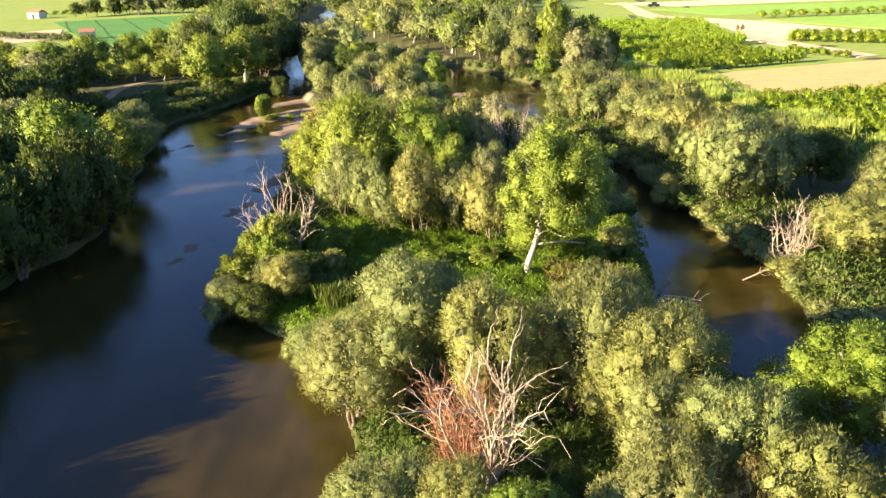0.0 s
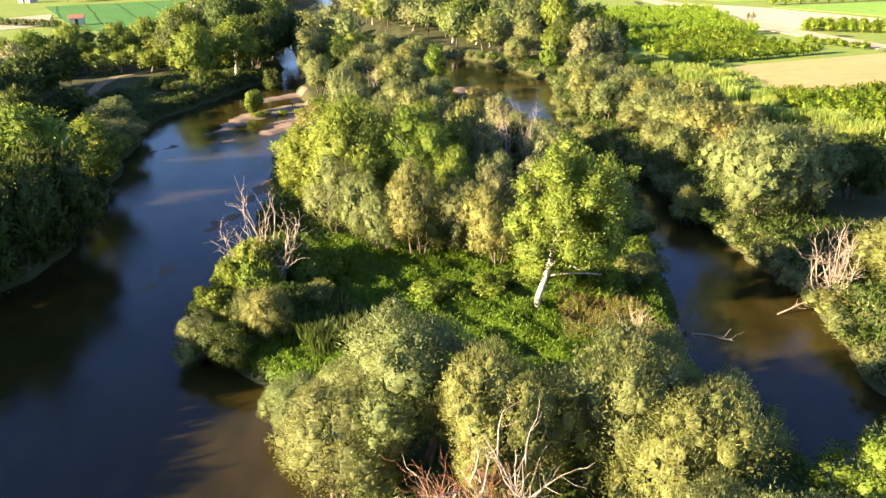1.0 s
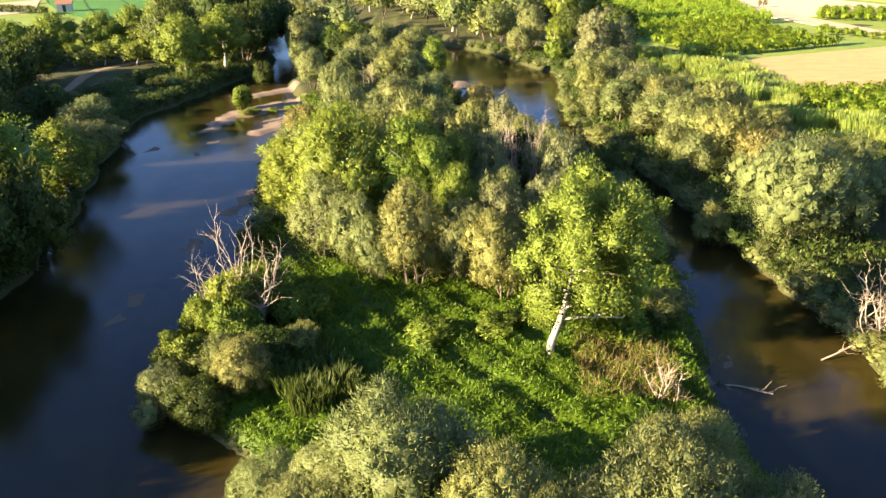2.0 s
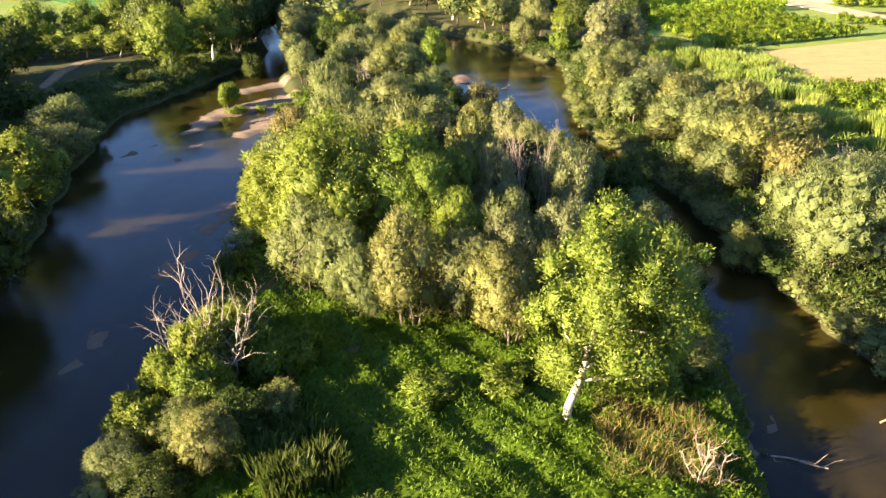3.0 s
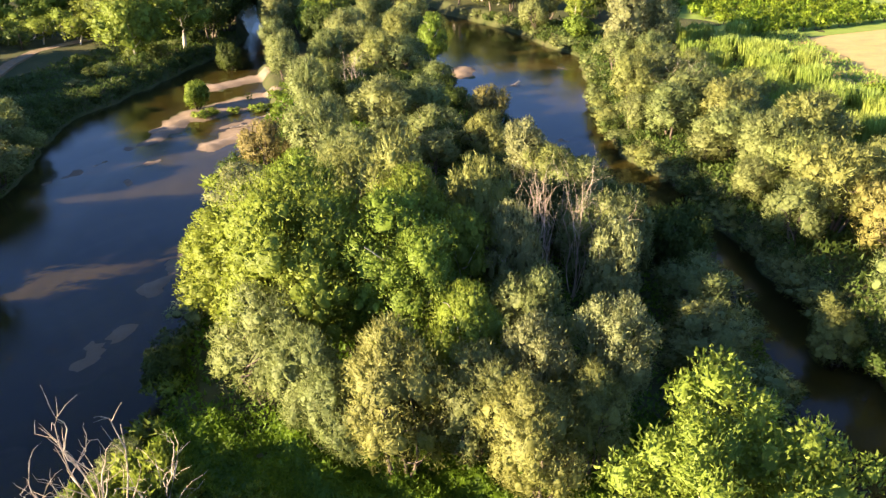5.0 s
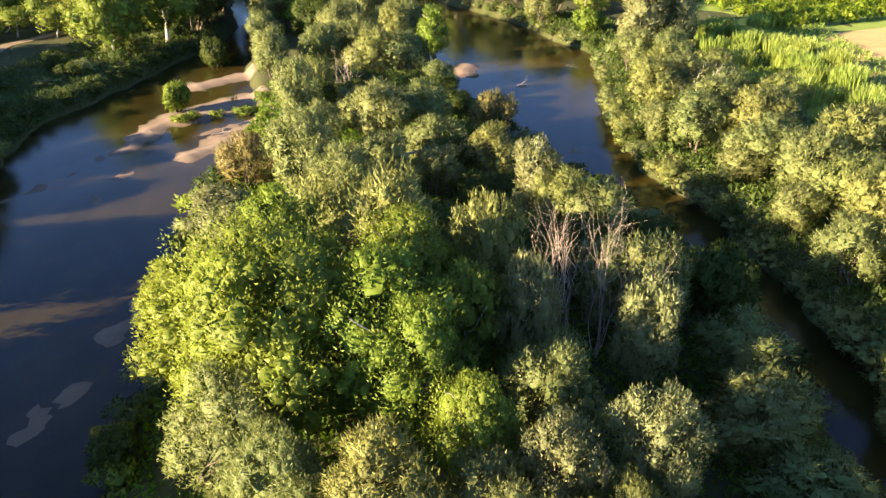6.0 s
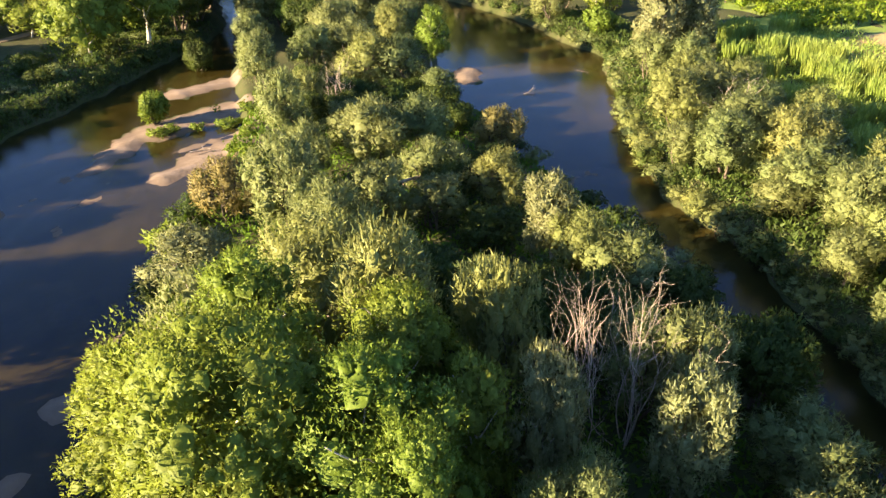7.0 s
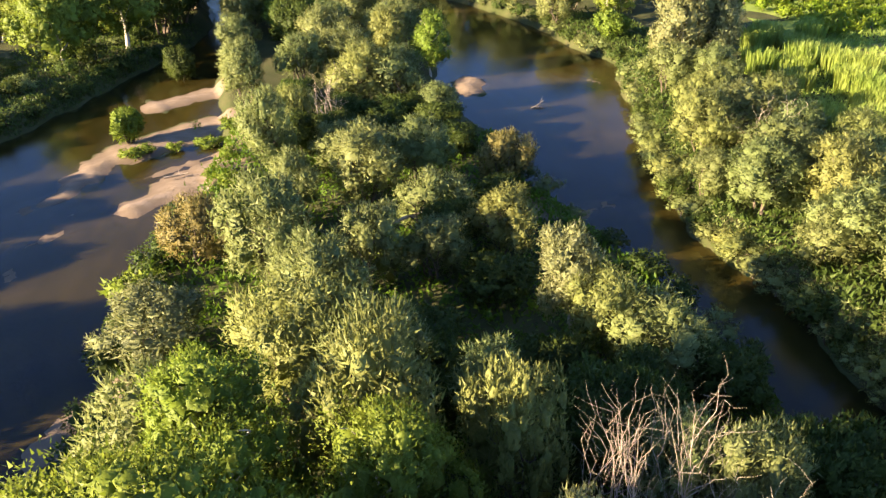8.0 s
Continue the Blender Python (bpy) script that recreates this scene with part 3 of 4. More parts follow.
for kind, x, y, h, r in [
    ("silver", 7.5, 67.0, 7.1, 1.7), ("silver", 2.5, 66.8, 7.8, 1.4), ("willow", 9.0, 71.2, 6.6, 1.9), ("dark", 4.6, 74.4, 5.6, 2.2), ("willow", 7.0, 72.2, 6.0, 1.6), ("golden", 1.0, 72.1, 8.4, 1.7),
    ("poplar", -0.2, 66.5, 7.8, 1.8), ("golden", -4.4, 73.0, 9.2, 2.7), ("willow", -12.2, 73.1, 7.2, 2.4), ("silver", -16.0, 82.6, 4.2, 2.4),
    ("golden", -8.0, 79.3, 7.0, 2.6), ("willow", -4.7, 77.8, 7.0, 2.2), ("willow", -8.3, 84.3, 6.4, 2.6), ("willow", -11.6, 88.5, 7.2, 2.6),
    ("willow", -6.3, 88.8, 5.6, 2.2), ("willow", -12.2, 97.7, 5.2, 2.0), ("willow", -7.6, 99.6, 6.0, 2.9)]:
    tree(kind, x, y, h, r, 1)
for kind, x, y, h, r in [
    ("willow", -4.4, 102.6, 5.3, 2.5), ("dry", -16.7, 91.9, 4.4, 2.0), ("willow", -15.0, 104.8, 6.8, 2.2), ("silver", 4.6, 84.4, 6.6, 1.9),
    ("golden", 6.0, 82.6, 5.4, 1.9), ("willow", 8.4, 80.6, 4.9, 2.5), ("dark", 10.6, 79.0, 3.6, 1.8), ("golden", 1.3, 92.8, 4.6, 2.1),
    ("dark", -1.4, 93.6, 3.4, 1.9), ("dry", 1.6, 103.0, 4.4, 1.8), ("dark", 0.6, 88.0, 2.6, 2.0), ("willow", -2.6, 89.9, 4.0, 2.0),
    ("dark", -3.0, 82.0, 3.0, 2.2), ("dark", -2.0, 78.3, 4.4, 2.1), ("dark", 1.1, 97.8, 2.6, 2.0)]:
    tree(kind, x, y, h, r, 1)
for kind, x, y, h, r in [
    ("dark", 6.4, 76.6, 4.6, 2.0), ("dark", 12.4, 73.1, 4.8, 2.0), ("willow", 12.8, 67.4, 4.0, 2.3), ("willow", 11.4, 63.6, 3.4, 2.4), ("willow", 12.6, 60.4, 2.2, 2.2), ("dark", 10.6, 57.2, 2.6, 1.9), ("dark", 2.6, 79.6, 3.6, 2.0),
    ("willow", 0.4, 76.4, 5.4, 1.9), ("willow", -21.3, 121.0, 6.0, 2.5), ("willow", -16.0, 133.5, 6.2, 2.5), ("golden", -10.3, 118.6, 6.2, 3.0),
    ("willow", -7.0, 119.4, 5.8, 2.6), ("poplar", -4.4, 130.3, 7.2, 2.1), ("dark", -13.6, 108.5, 3.6, 1.8),
    ("dark", -8.4, 109.5, 3.0, 2.0), ("dark", -5.0, 109.0, 2.8, 1.8), ("golden", -14.9, 111.0, 5.0, 1.8)]:
    tree(kind, x, y, h, r, 1)
for kind, x, y, h, r in [
    ("willow", -27.5, 146.4, 7.2, 3.2), ("poplar", -21.5, 143.1, 6.4, 2.6), ("willow", -13.7, 144.8, 6.0, 2.8), ("willow", -9.6, 137.6, 5.2, 2.4),
    ("golden", -7.5, 145.2, 6.0, 2.4), ("willow", -25.5, 135.5, 5.2, 2.0), ("dark", -19.0, 151.3, 6.0, 2.6), ("willow", -9.9, 105.4, 4.0, 2.2),
    ("dark", -13.9, 94.6, 3.4, 1.6), ("willow", -2.8, 95.1, 4.6, 2.2), ("shrub", -29.9, 113.6, 3.2, 1.35), ("shrub", -13.1, 50.7, 3.9, 1.5),
    ("shrub", -11.1, 52.3, 3.4, 1.5), ("shrub", -9.4, 51.1, 2.6, 1.3), ("shrub", -14.3, 52.8, 2.9, 1.3), ("dark", -15.4, 63.4, 2.2, 1.2)]:
    tree(kind, x, y, h, r, 1)

for x, y, h, r in [(-28.4, 110.4, 0.9, 1.1), (-27.4, 111.4, 0.8, 0.9), (-25.4, 112.2, 0.7, 0.8), (-22.4, 113.2, 0.9, 1.2), (-21.2, 114.4, 1.0, 1.2), (-18.2, 103.6, 1.1, 1.1), (-20.2, 105.2, 0.7, 0.7), (-19.4, 108.2, 0.8, 0.9)]:
    tree("shrub", x, y, h, r, 4, group="low herbs on the gravel bars")

# ---- right bank ----
for kind, x, y, h, r in [
    ("willow", 23.3, 61.5, 7.4, 4.2), ("golden", 19.1, 65.3, 3.2, 1.5), ("willow", 27.8, 64.5, 6.8, 3.0), ("golden", 27.6, 49.7, 4.6, 3.0),
    ("willow", 31.1, 47.0, 5.2, 3.0), ("golden", 31.7, 53.7, 4.2, 2.6), ("willow", 34.9, 60.7, 4.8, 2.2), ("dark", 32.6, 66.4, 5.0, 2.6),
    ("dark", 35.7, 72.6, 3.8, 2.6), ("golden", 25.9, 88.5, 6.2, 3.0), ("willow", 21.3, 91.1, 5.0, 2.8), ("willow", 20.1, 99.6, 5.0, 2.8),
    ("willow", 19.5, 107.7, 5.0, 3.0), ("golden", 16.3, 104.8, 5.4, 2.4), ("willow", 15.0, 98.9, 3.6, 1.6)]:
    tree(kind, x, y, h, r, 0 if y < 70 else 1)
for kind, x, y, h, r in [
    ("willow", 17.9, 96.5, 4.8, 2.5), ("golden", 21.8, 95.7, 5.4, 2.5), ("willow", 19.3, 90.3, 3.8, 2.1), ("willow", 22.4, 86.1, 5.6, 2.3),
    ("willow", 22.7, 104.0, 4.8, 2.1), ("golden", 26.2, 102.6, 4.6, 2.2), ("willow", 20.2, 82.1, 3.6, 1.6), ("golden", 23.3, 82.4, 5.4, 2.4),
    ("golden", 23.9, 77.4, 6.4, 2.7), ("dry", 25.7, 73.7, 5.2, 2.2), ("willow", 20.8, 75.8, 4.4, 2.0), ("golden", 29.4, 82.4, 4.8, 2.3),
    ("willow", 24.5, 97.8, 5.0, 2.3), ("golden", 28.7, 91.1, 4.6, 2.2), ("shrub", 15.5, 138.7, 3.2, 1.7)]:
    tree(kind, x, y, h, r, 0 if y < 70 else 1)
for kind, x, y, h, r in [
    ("silver", 19.4, 125.3, 9.2, 3.0), ("silver", 23.5, 127.0, 8.0, 2.6), ("willow", 17.0, 119.7, 4.8, 2.2), ("willow", 20.4, 118.0, 5.0, 2.4),
    ("golden", 18.3, 112.3, 5.0, 2.3), ("golden", 23.2, 111.1, 4.6, 2.2), ("dark", 24.1, 134.0, 8.4, 2.8), ("poplar", 20.4, 170.8, 14.0, 3.2),
    ("willow", 10.2, 146.9, 5.4, 2.4), ("willow", 12.7, 152.8, 7.0, 3.0), ("willow", 7.3, 160.4, 7.0, 3.0), ("poplar", 16.4, 144.5, 6.2, 2.4),
    ("dark", 19.9, 152.5, 7.0, 3.0), ("golden", 26.1, 140.3, 4.2, 2.2), ("silver", 26.7, 159.3, 6.0, 2.6)]:
    tree(kind, x, y, h, r, 0 if y < 70 else 1)

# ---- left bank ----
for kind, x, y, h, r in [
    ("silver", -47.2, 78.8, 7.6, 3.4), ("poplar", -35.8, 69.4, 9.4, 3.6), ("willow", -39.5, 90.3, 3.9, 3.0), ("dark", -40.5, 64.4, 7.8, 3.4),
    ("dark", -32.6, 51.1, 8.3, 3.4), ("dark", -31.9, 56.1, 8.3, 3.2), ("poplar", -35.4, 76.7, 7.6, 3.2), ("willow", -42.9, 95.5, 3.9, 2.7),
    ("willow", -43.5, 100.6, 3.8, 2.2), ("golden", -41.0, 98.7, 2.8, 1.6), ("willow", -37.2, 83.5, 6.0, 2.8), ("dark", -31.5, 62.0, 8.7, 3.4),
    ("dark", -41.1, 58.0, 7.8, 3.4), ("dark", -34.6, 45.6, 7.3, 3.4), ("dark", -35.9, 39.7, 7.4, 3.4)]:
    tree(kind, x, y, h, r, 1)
# includes back rows, mostly unseen, raised to close the shade on the near river
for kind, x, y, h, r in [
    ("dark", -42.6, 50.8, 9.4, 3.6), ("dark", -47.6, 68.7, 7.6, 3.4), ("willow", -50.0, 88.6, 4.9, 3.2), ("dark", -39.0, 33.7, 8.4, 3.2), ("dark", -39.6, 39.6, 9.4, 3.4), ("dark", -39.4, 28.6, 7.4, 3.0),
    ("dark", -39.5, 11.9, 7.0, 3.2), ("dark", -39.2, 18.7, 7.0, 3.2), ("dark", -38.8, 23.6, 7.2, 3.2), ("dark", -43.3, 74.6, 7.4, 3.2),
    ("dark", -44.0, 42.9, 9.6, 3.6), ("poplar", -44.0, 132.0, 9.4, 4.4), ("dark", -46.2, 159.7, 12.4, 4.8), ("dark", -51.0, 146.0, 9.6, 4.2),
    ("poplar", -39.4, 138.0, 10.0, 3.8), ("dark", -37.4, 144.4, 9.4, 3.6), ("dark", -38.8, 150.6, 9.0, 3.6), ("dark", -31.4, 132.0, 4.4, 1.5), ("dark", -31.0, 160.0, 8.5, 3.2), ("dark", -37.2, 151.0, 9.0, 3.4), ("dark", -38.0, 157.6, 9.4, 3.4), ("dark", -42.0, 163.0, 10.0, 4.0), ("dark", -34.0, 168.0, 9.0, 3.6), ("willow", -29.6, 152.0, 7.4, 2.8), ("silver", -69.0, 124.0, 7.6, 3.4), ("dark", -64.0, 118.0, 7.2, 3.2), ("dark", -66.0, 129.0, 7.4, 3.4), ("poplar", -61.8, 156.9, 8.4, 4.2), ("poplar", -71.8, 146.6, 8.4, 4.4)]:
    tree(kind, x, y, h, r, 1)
for kind, x, y, h, r in [
    ("lime", -57.7, 150.7, 6.6, 3.6), ("poplar", -64.6, 150.6, 8.2, 4.2), ("poplar", -77.9, 143.4, 7.8, 4.0), ("lime", -82.3, 134.7, 6.6, 3.6),
    ("poplar", -88.0, 132.1, 7.4, 4.0), ("silver", -81.4, 116.4, 6.4, 3.6), ("dark", -87.9, 120.9, 7.0, 4.0), ("lime", -77.5, 136.8, 7.0, 4.0), ("dark", -68.3, 113.9, 6.0, 4.0), ("dark", -74.7, 120.3, 6.0, 4.0), ("silver", -75.1, 106.0, 6.6, 3.4),
    ("dark", -60.0, 98.0, 6.0, 3.4), ("poplar", -85.7, 142.7, 8.0, 4.0), ("dark", -48.1, 167.1, 12.0, 4.6), ("poplar", -56.9, 164.3, 10.4, 4.4),
    ("dark", -51.7, 104.8, 4.0, 2.6), ("dark", -66.8, 89.2, 7.0, 4.0), ("dark", -55.5, 76.9, 7.0, 3.4), ("lime", -57.3, 156.7, 6.0, 3.0)]:
    tree(kind, x, y, h, r, 1)

# wood behind the bank, added to shade the slope and the river
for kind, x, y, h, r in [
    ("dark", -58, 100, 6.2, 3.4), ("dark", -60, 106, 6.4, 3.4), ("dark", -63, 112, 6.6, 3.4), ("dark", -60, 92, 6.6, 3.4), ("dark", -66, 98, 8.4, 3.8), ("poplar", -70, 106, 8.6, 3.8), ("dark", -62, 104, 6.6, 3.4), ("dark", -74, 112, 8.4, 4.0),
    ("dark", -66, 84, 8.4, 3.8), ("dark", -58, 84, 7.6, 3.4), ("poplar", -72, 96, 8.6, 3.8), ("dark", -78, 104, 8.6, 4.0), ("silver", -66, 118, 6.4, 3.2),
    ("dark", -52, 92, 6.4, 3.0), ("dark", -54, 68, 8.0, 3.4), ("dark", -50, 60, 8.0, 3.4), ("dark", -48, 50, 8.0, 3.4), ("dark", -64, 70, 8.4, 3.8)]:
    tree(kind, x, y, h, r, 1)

# the low dark ones are added where gaps between the crowns lie in shade
for kind, x, y, h, r in [
    ("dark", -15.0, 116.0, 3.8, 2.0),
    ("willow", -17.0, 126.0, 5.4, 2.6), ("willow", -13.0, 129.0, 5.6, 2.6), ("golden", -9.0, 134.0, 5.6, 2.4), ("willow", -16.0, 137.0, 5.8, 2.8), ("dark", -20.0, 139.0, 6.0, 2.8),
    ("willow", -8.0, 140.0, 6.0, 2.6), ("willow", -13.0, 146.0, 6.2, 2.8), ("poplar", -19.0, 147.0, 6.6, 2.8), ("willow", -25.0, 148.0, 6.4, 2.8), ("dark", -11.0, 109.0, 3.6, 2.0), ("dark", -3.6, 112.0, 3.0, 2.0), ("dark", -1.6, 108.0, 2.6, 1.8), ("dark", -7.2, 113.2, 3.2, 2.0), ("dark", -11.2, 113.6, 3.2, 2.0), ("willow", -3.0, 115.6, 3.4, 1.8), ("dark", -6.0, 116.0, 2.6, 1.8)]:
    tree(kind, x, y, h, r, 1)
for k in range(22):
    x = -86 + k * 1.9
    tree(str(["dark", "poplar", "lime"][k % 3]), x, 140 + 0.28 * (x + 60) + (k % 4) * 2.2, 3.2 + (k % 3), 2.4, 4, group="bushes behind the path")

rng = np.random.default_rng(3)
for k in range(30):
    y = 106 + k * 1.35
    tree(str(["dark", "willow", "dark"][k % 3]), float(left_west(y)) - rng.uniform(2.5, 13), y, rng.uniform(1.0, 2.2), rng.uniform(0.9, 1.6), 4, group="bushes on the slope")

# mostly out of view; heights set for the shadows they cast on the water
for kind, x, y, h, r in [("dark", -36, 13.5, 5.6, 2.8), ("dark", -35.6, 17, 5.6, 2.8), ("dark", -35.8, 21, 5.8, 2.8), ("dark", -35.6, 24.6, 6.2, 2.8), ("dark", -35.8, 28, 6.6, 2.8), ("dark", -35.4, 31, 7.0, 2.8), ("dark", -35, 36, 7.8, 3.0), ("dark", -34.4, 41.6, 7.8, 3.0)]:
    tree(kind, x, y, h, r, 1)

# ---- low bushes that hang over the shores ----
rng = np.random.default_rng(12)
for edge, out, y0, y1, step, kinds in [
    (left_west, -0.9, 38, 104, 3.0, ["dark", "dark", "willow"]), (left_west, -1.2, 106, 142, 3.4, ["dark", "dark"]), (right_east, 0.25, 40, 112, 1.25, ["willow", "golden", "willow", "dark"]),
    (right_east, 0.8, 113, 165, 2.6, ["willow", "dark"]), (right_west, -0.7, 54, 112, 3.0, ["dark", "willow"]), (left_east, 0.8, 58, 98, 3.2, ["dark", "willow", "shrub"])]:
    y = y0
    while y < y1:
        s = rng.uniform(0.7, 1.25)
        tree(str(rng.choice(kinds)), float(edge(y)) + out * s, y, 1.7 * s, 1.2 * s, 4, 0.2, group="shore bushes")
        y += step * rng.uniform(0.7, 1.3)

# ---- the far river wood ----
west_edge = shore((160, -60), (200, -72), (260, -84), (330, -96), (400, -110))
east_edge = shore((159, 29.8), (191, 22.7), (234, 13.7), (267, 19.7), (344, 30.4), (424, 41.5))
rng = np.random.default_rng(5)
spots = []
for _ in range(9000):
    y = 158 + 250 * rng.random() ** 1.15
    x = rng.uniform(west_edge(y), east_edge(y))
    gap = min(max(left_west(y) - x, x - left_east(y)), max(right_west(y) - x, x - right_east(y)))
    if gap < 2.2 or (x > 6 and 150 < y < 170):
        continue
    if all((x - a) ** 2 + (y - b) ** 2 > (5.2 + (y - 158) * 0.02) ** 2 for a, b in spots):
        spots.append((x, y))
for x, y in spots:
    kind = rng.choice(["willow", "poplar", "dark", "silver", "golden"], p=[0.34, 0.26, 0.18, 0.12, 0.10])
    low = 190 < y < 268 and 0.148 < (1.4 - x) / (y + 1) < 0.2
    tree(str(kind), x, y, rng.uniform(2.2, 3.0) if low else rng.uniform(6.5, 10.0), rng.uniform(1.6, 2.4) if low else rng.uniform(3.2, 4.6), 2, group="far river wood")
for k in range(34):
    x = -172 + k * 2.6 + rng.normal(0, 1)
    tree(str(rng.choice(["willow", "dark", "silver", "dark"])), x, 350 + 0.25 * (x + 172) + rng.normal(0, 5), rng.uniform(7, 11), rng.uniform(2.6, 4), 2, 1.6, group="distant tree line")

# ---- orchards ----
def orchard(a, b, c, rows, per_row, name, size=1.0):
    """Fruit trees in rows: a to b is the first row, a to c the way across the rows."""
    a, b, c = (Vector(v) for v in (a, b, c))
    for i in range(rows):
        for j in range(per_row):
            p = a + (b - a) * (j / max(1, per_row - 1)) + (c - a) * (i / max(1, rows - 1))
            s = size * rng.uniform(0.85, 1.12)
            tree("orchard", p.x + rng.normal(0, 0.15), p.y + rng.normal(0, 0.15), 2.4 * s, 1.5 * s, 3, 1.66, group=name)


orchard((39.6, 107.4), (62, 109.5), (46.5, 81.5), 9, 13, "orchard beside the dry field", 0.72)
orchard((38.6, 137), (63, 146), (32, 166), 8, 14, "orchard beyond the dry field", 0.78)
orchard((75, 180), (95, 170), (80, 190), 4, 11, "orchard east of the track", 0.9)
orchard((67.6, 162.5), (73.4, 150.5), (68.8, 163), 2, 7, "hedge beside the track", 0.6)


def far_orchard(a, b, c, rows, per_row):
    """The far orchard, too small to tell its trees apart: the same tree form again and again in one mesh."""
    src = next(o for o in bpy.data.objects if o.name.startswith("orchard_tree")).children
    me = next(o for o in src if o.name.startswith("crown")).data
    v = np.empty(len(me.vertices) * 3)
    me.vertices.foreach_get("co", v)
    f = np.empty(len(me.polygons) * 3, int)
    me.loops.foreach_get("vertex_index", f)
    v, f = v.reshape(-1, 3), f.reshape(-1, 3)
    pieces = []
    for i in range(rows):
        for j in range(per_row):
            p = np.array(a) + (np.array(b) - a) * j / (per_row - 1) + (np.array(c) - a) * i / (rows - 1)
            t = rng.uniform(0, 6.283)
            turn = np.array([(math.cos(t), -math.sin(t), 0), (math.sin(t), math.cos(t), 0), (0, 0, 1)])
            pieces.append((v @ turn.T * rng.uniform(0.8, 1.1) + (p[0] + rng.normal(0, 0.2), p[1] + rng.normal(0, 0.2), 1.66), f))
    vs, fs = join(pieces)
    tagged(mesh_object("far_orchard", vs, fs, LEAF["orchard"]), "rows of bright green fruit trees along the track", "orchard", kind="stuff")


far_orchard((33, 173), (62, 176), (38, 228), 13, 13)

# ---- the lone poplar with a pale leaning trunk ----
def lone_poplar(x, y, h):
    g = np.random.default_rng(77)
    ob = tagged(new("poplar_tree"), "yellow-green poplar with a pale leaning trunk", "tree")
    z = ground_z(x, y) - 0.1
    pts = np.array([(0, 0, 0), (0.14, 0, 1.2), (0.6, 0.1, 2.6), (1.0, 0.15, 4.2), (1.3, 0.2, 5.8), (1.4, 0.3, 7.4), (1.4, 0.3, 8.8)])
    v, f = tube(pts, [0.23, 0.20, 0.18, 0.15, 0.12, 0.08, 0.03], 9)
    mesh_object("trunk", v, f, PALE_BARK, ob, smooth=True)
    lobes = []
    for k in range(20):
        q = 0.29 + 0.61 * (k / 19)
        s = np.array([np.interp(q * 8.8, pts[:, 2], pts[:, c]) for c in range(3)])
        a = k * 2.4 + 0.4
        reach = (3.25 * (1 - abs(q - 0.5) * 0.55)) * g.uniform(0.75, 1.05)
        rise = g.uniform(0.5, 1.6) if q > 0.35 else g.uniform(-0.9, 0.3)
        tip = s + np.array((math.cos(a) * reach + 1.25, math.sin(a) * reach, rise))
        line = bend(g, s, tip, 7)
        v, f = tube(line, np.linspace(0.085, 0.012, 7), 5)
        mesh_object("limb", v, f, PALE_BARK, ob, smooth=True)
        for t in (0.45, 0.65, 0.85, 1.0, 1.08):
            c = s + (tip - s) * t + g.normal(0, 0.38, 3)
            lobes.append((*c, g.uniform(0.35, 0.75)))
    for k in range(18):
        a = k * 2.4
        lobes.append((1.7 + math.cos(a) * g.uniform(0.3, 2.4), math.sin(a) * g.uniform(0.3, 2.4), g.uniform(4.0, h - 1.4), g.uniform(0.45, 0.8)))
    for dx, dz, lr in ((0.9, 0.5, 0.55), (1.8, 1.0, 0.6), (4.0, 0.9, 0.6), (4.5, 1.5, 0.6), (0.1, 1.2, 0.6), (-0.8, 2.0, 0.6), (3.0, 1.3, 0.6)):
        lobes.append((dx, 0.3, h - dz, lr))
    leafy("crown", crown(g, np.array(lobes), 42000, 0.135, 0.085, 1, fill_in=0.6), LEAF["lime"], ob)
    ob.matrix_basis = pose(x, y, z)


lone_poplar(5.1, 47.2, 10.2)


# ---- dead trees ----
def dead_tree(name, label, x, y, h, spread, boughs, material, seed, z=None, turn=0, thick=0.09, twigs=7, lean=(0, 0), wild=0.55):
    """Bare branches forking from a few boughs; each bough with its twigs is a part."""
    g = np.random.default_rng(seed)
    ob = tagged(new(name), label, "dead tree")
    for k in range(boughs):
        a = k * 2.399 + g.normal(0, 0.3)
        q = spread * g.uniform(0.25, 1.0)
        end = np.array((math.cos(a) * q + lean[0], math.sin(a) * q + lean[1], h * g.uniform(0.65, 1.0)))
        line = bend(g, (math.cos(a) * 0.1, math.sin(a) * 0.1, -0.2), end, 9, 0.07)
        pieces = [tube(line, np.linspace(thick, thick * 0.12, 9) * g.uniform(0.7, 1.2), 5)]
        for i in range(twigs):
            b = line[2 + (i * 6) // twigs]
            d = unit(line[-1] - line[0]) + g.normal(0, wild, 3)
            tip = b + unit(d) * h * g.uniform(0.18, 0.38)
            tw = bend(g, b, tip, 5, 0.1)
            pieces.append(tube(tw, np.linspace(thick * 0.4, thick * 0.08, 5), 4))
            for n in range(3):
                c = tw[2 + n % 3]
                pieces.append(tube(bend(g, c, c + unit(unit(tip - b) + g.normal(0, 0.6, 3)) * h * g.uniform(0.07, 0.16), 3, 0.1), np.linspace(thick * 0.2, thick * 0.05, 3), 3))
        v, f = join(pieces)
        mesh_object("bough", v, f, material, ob, smooth=True)
    ob.matrix_basis = pose(x, y, ground_z(x, y) - 0.05 if z is None else z, 0, 0, turn)
    return ob


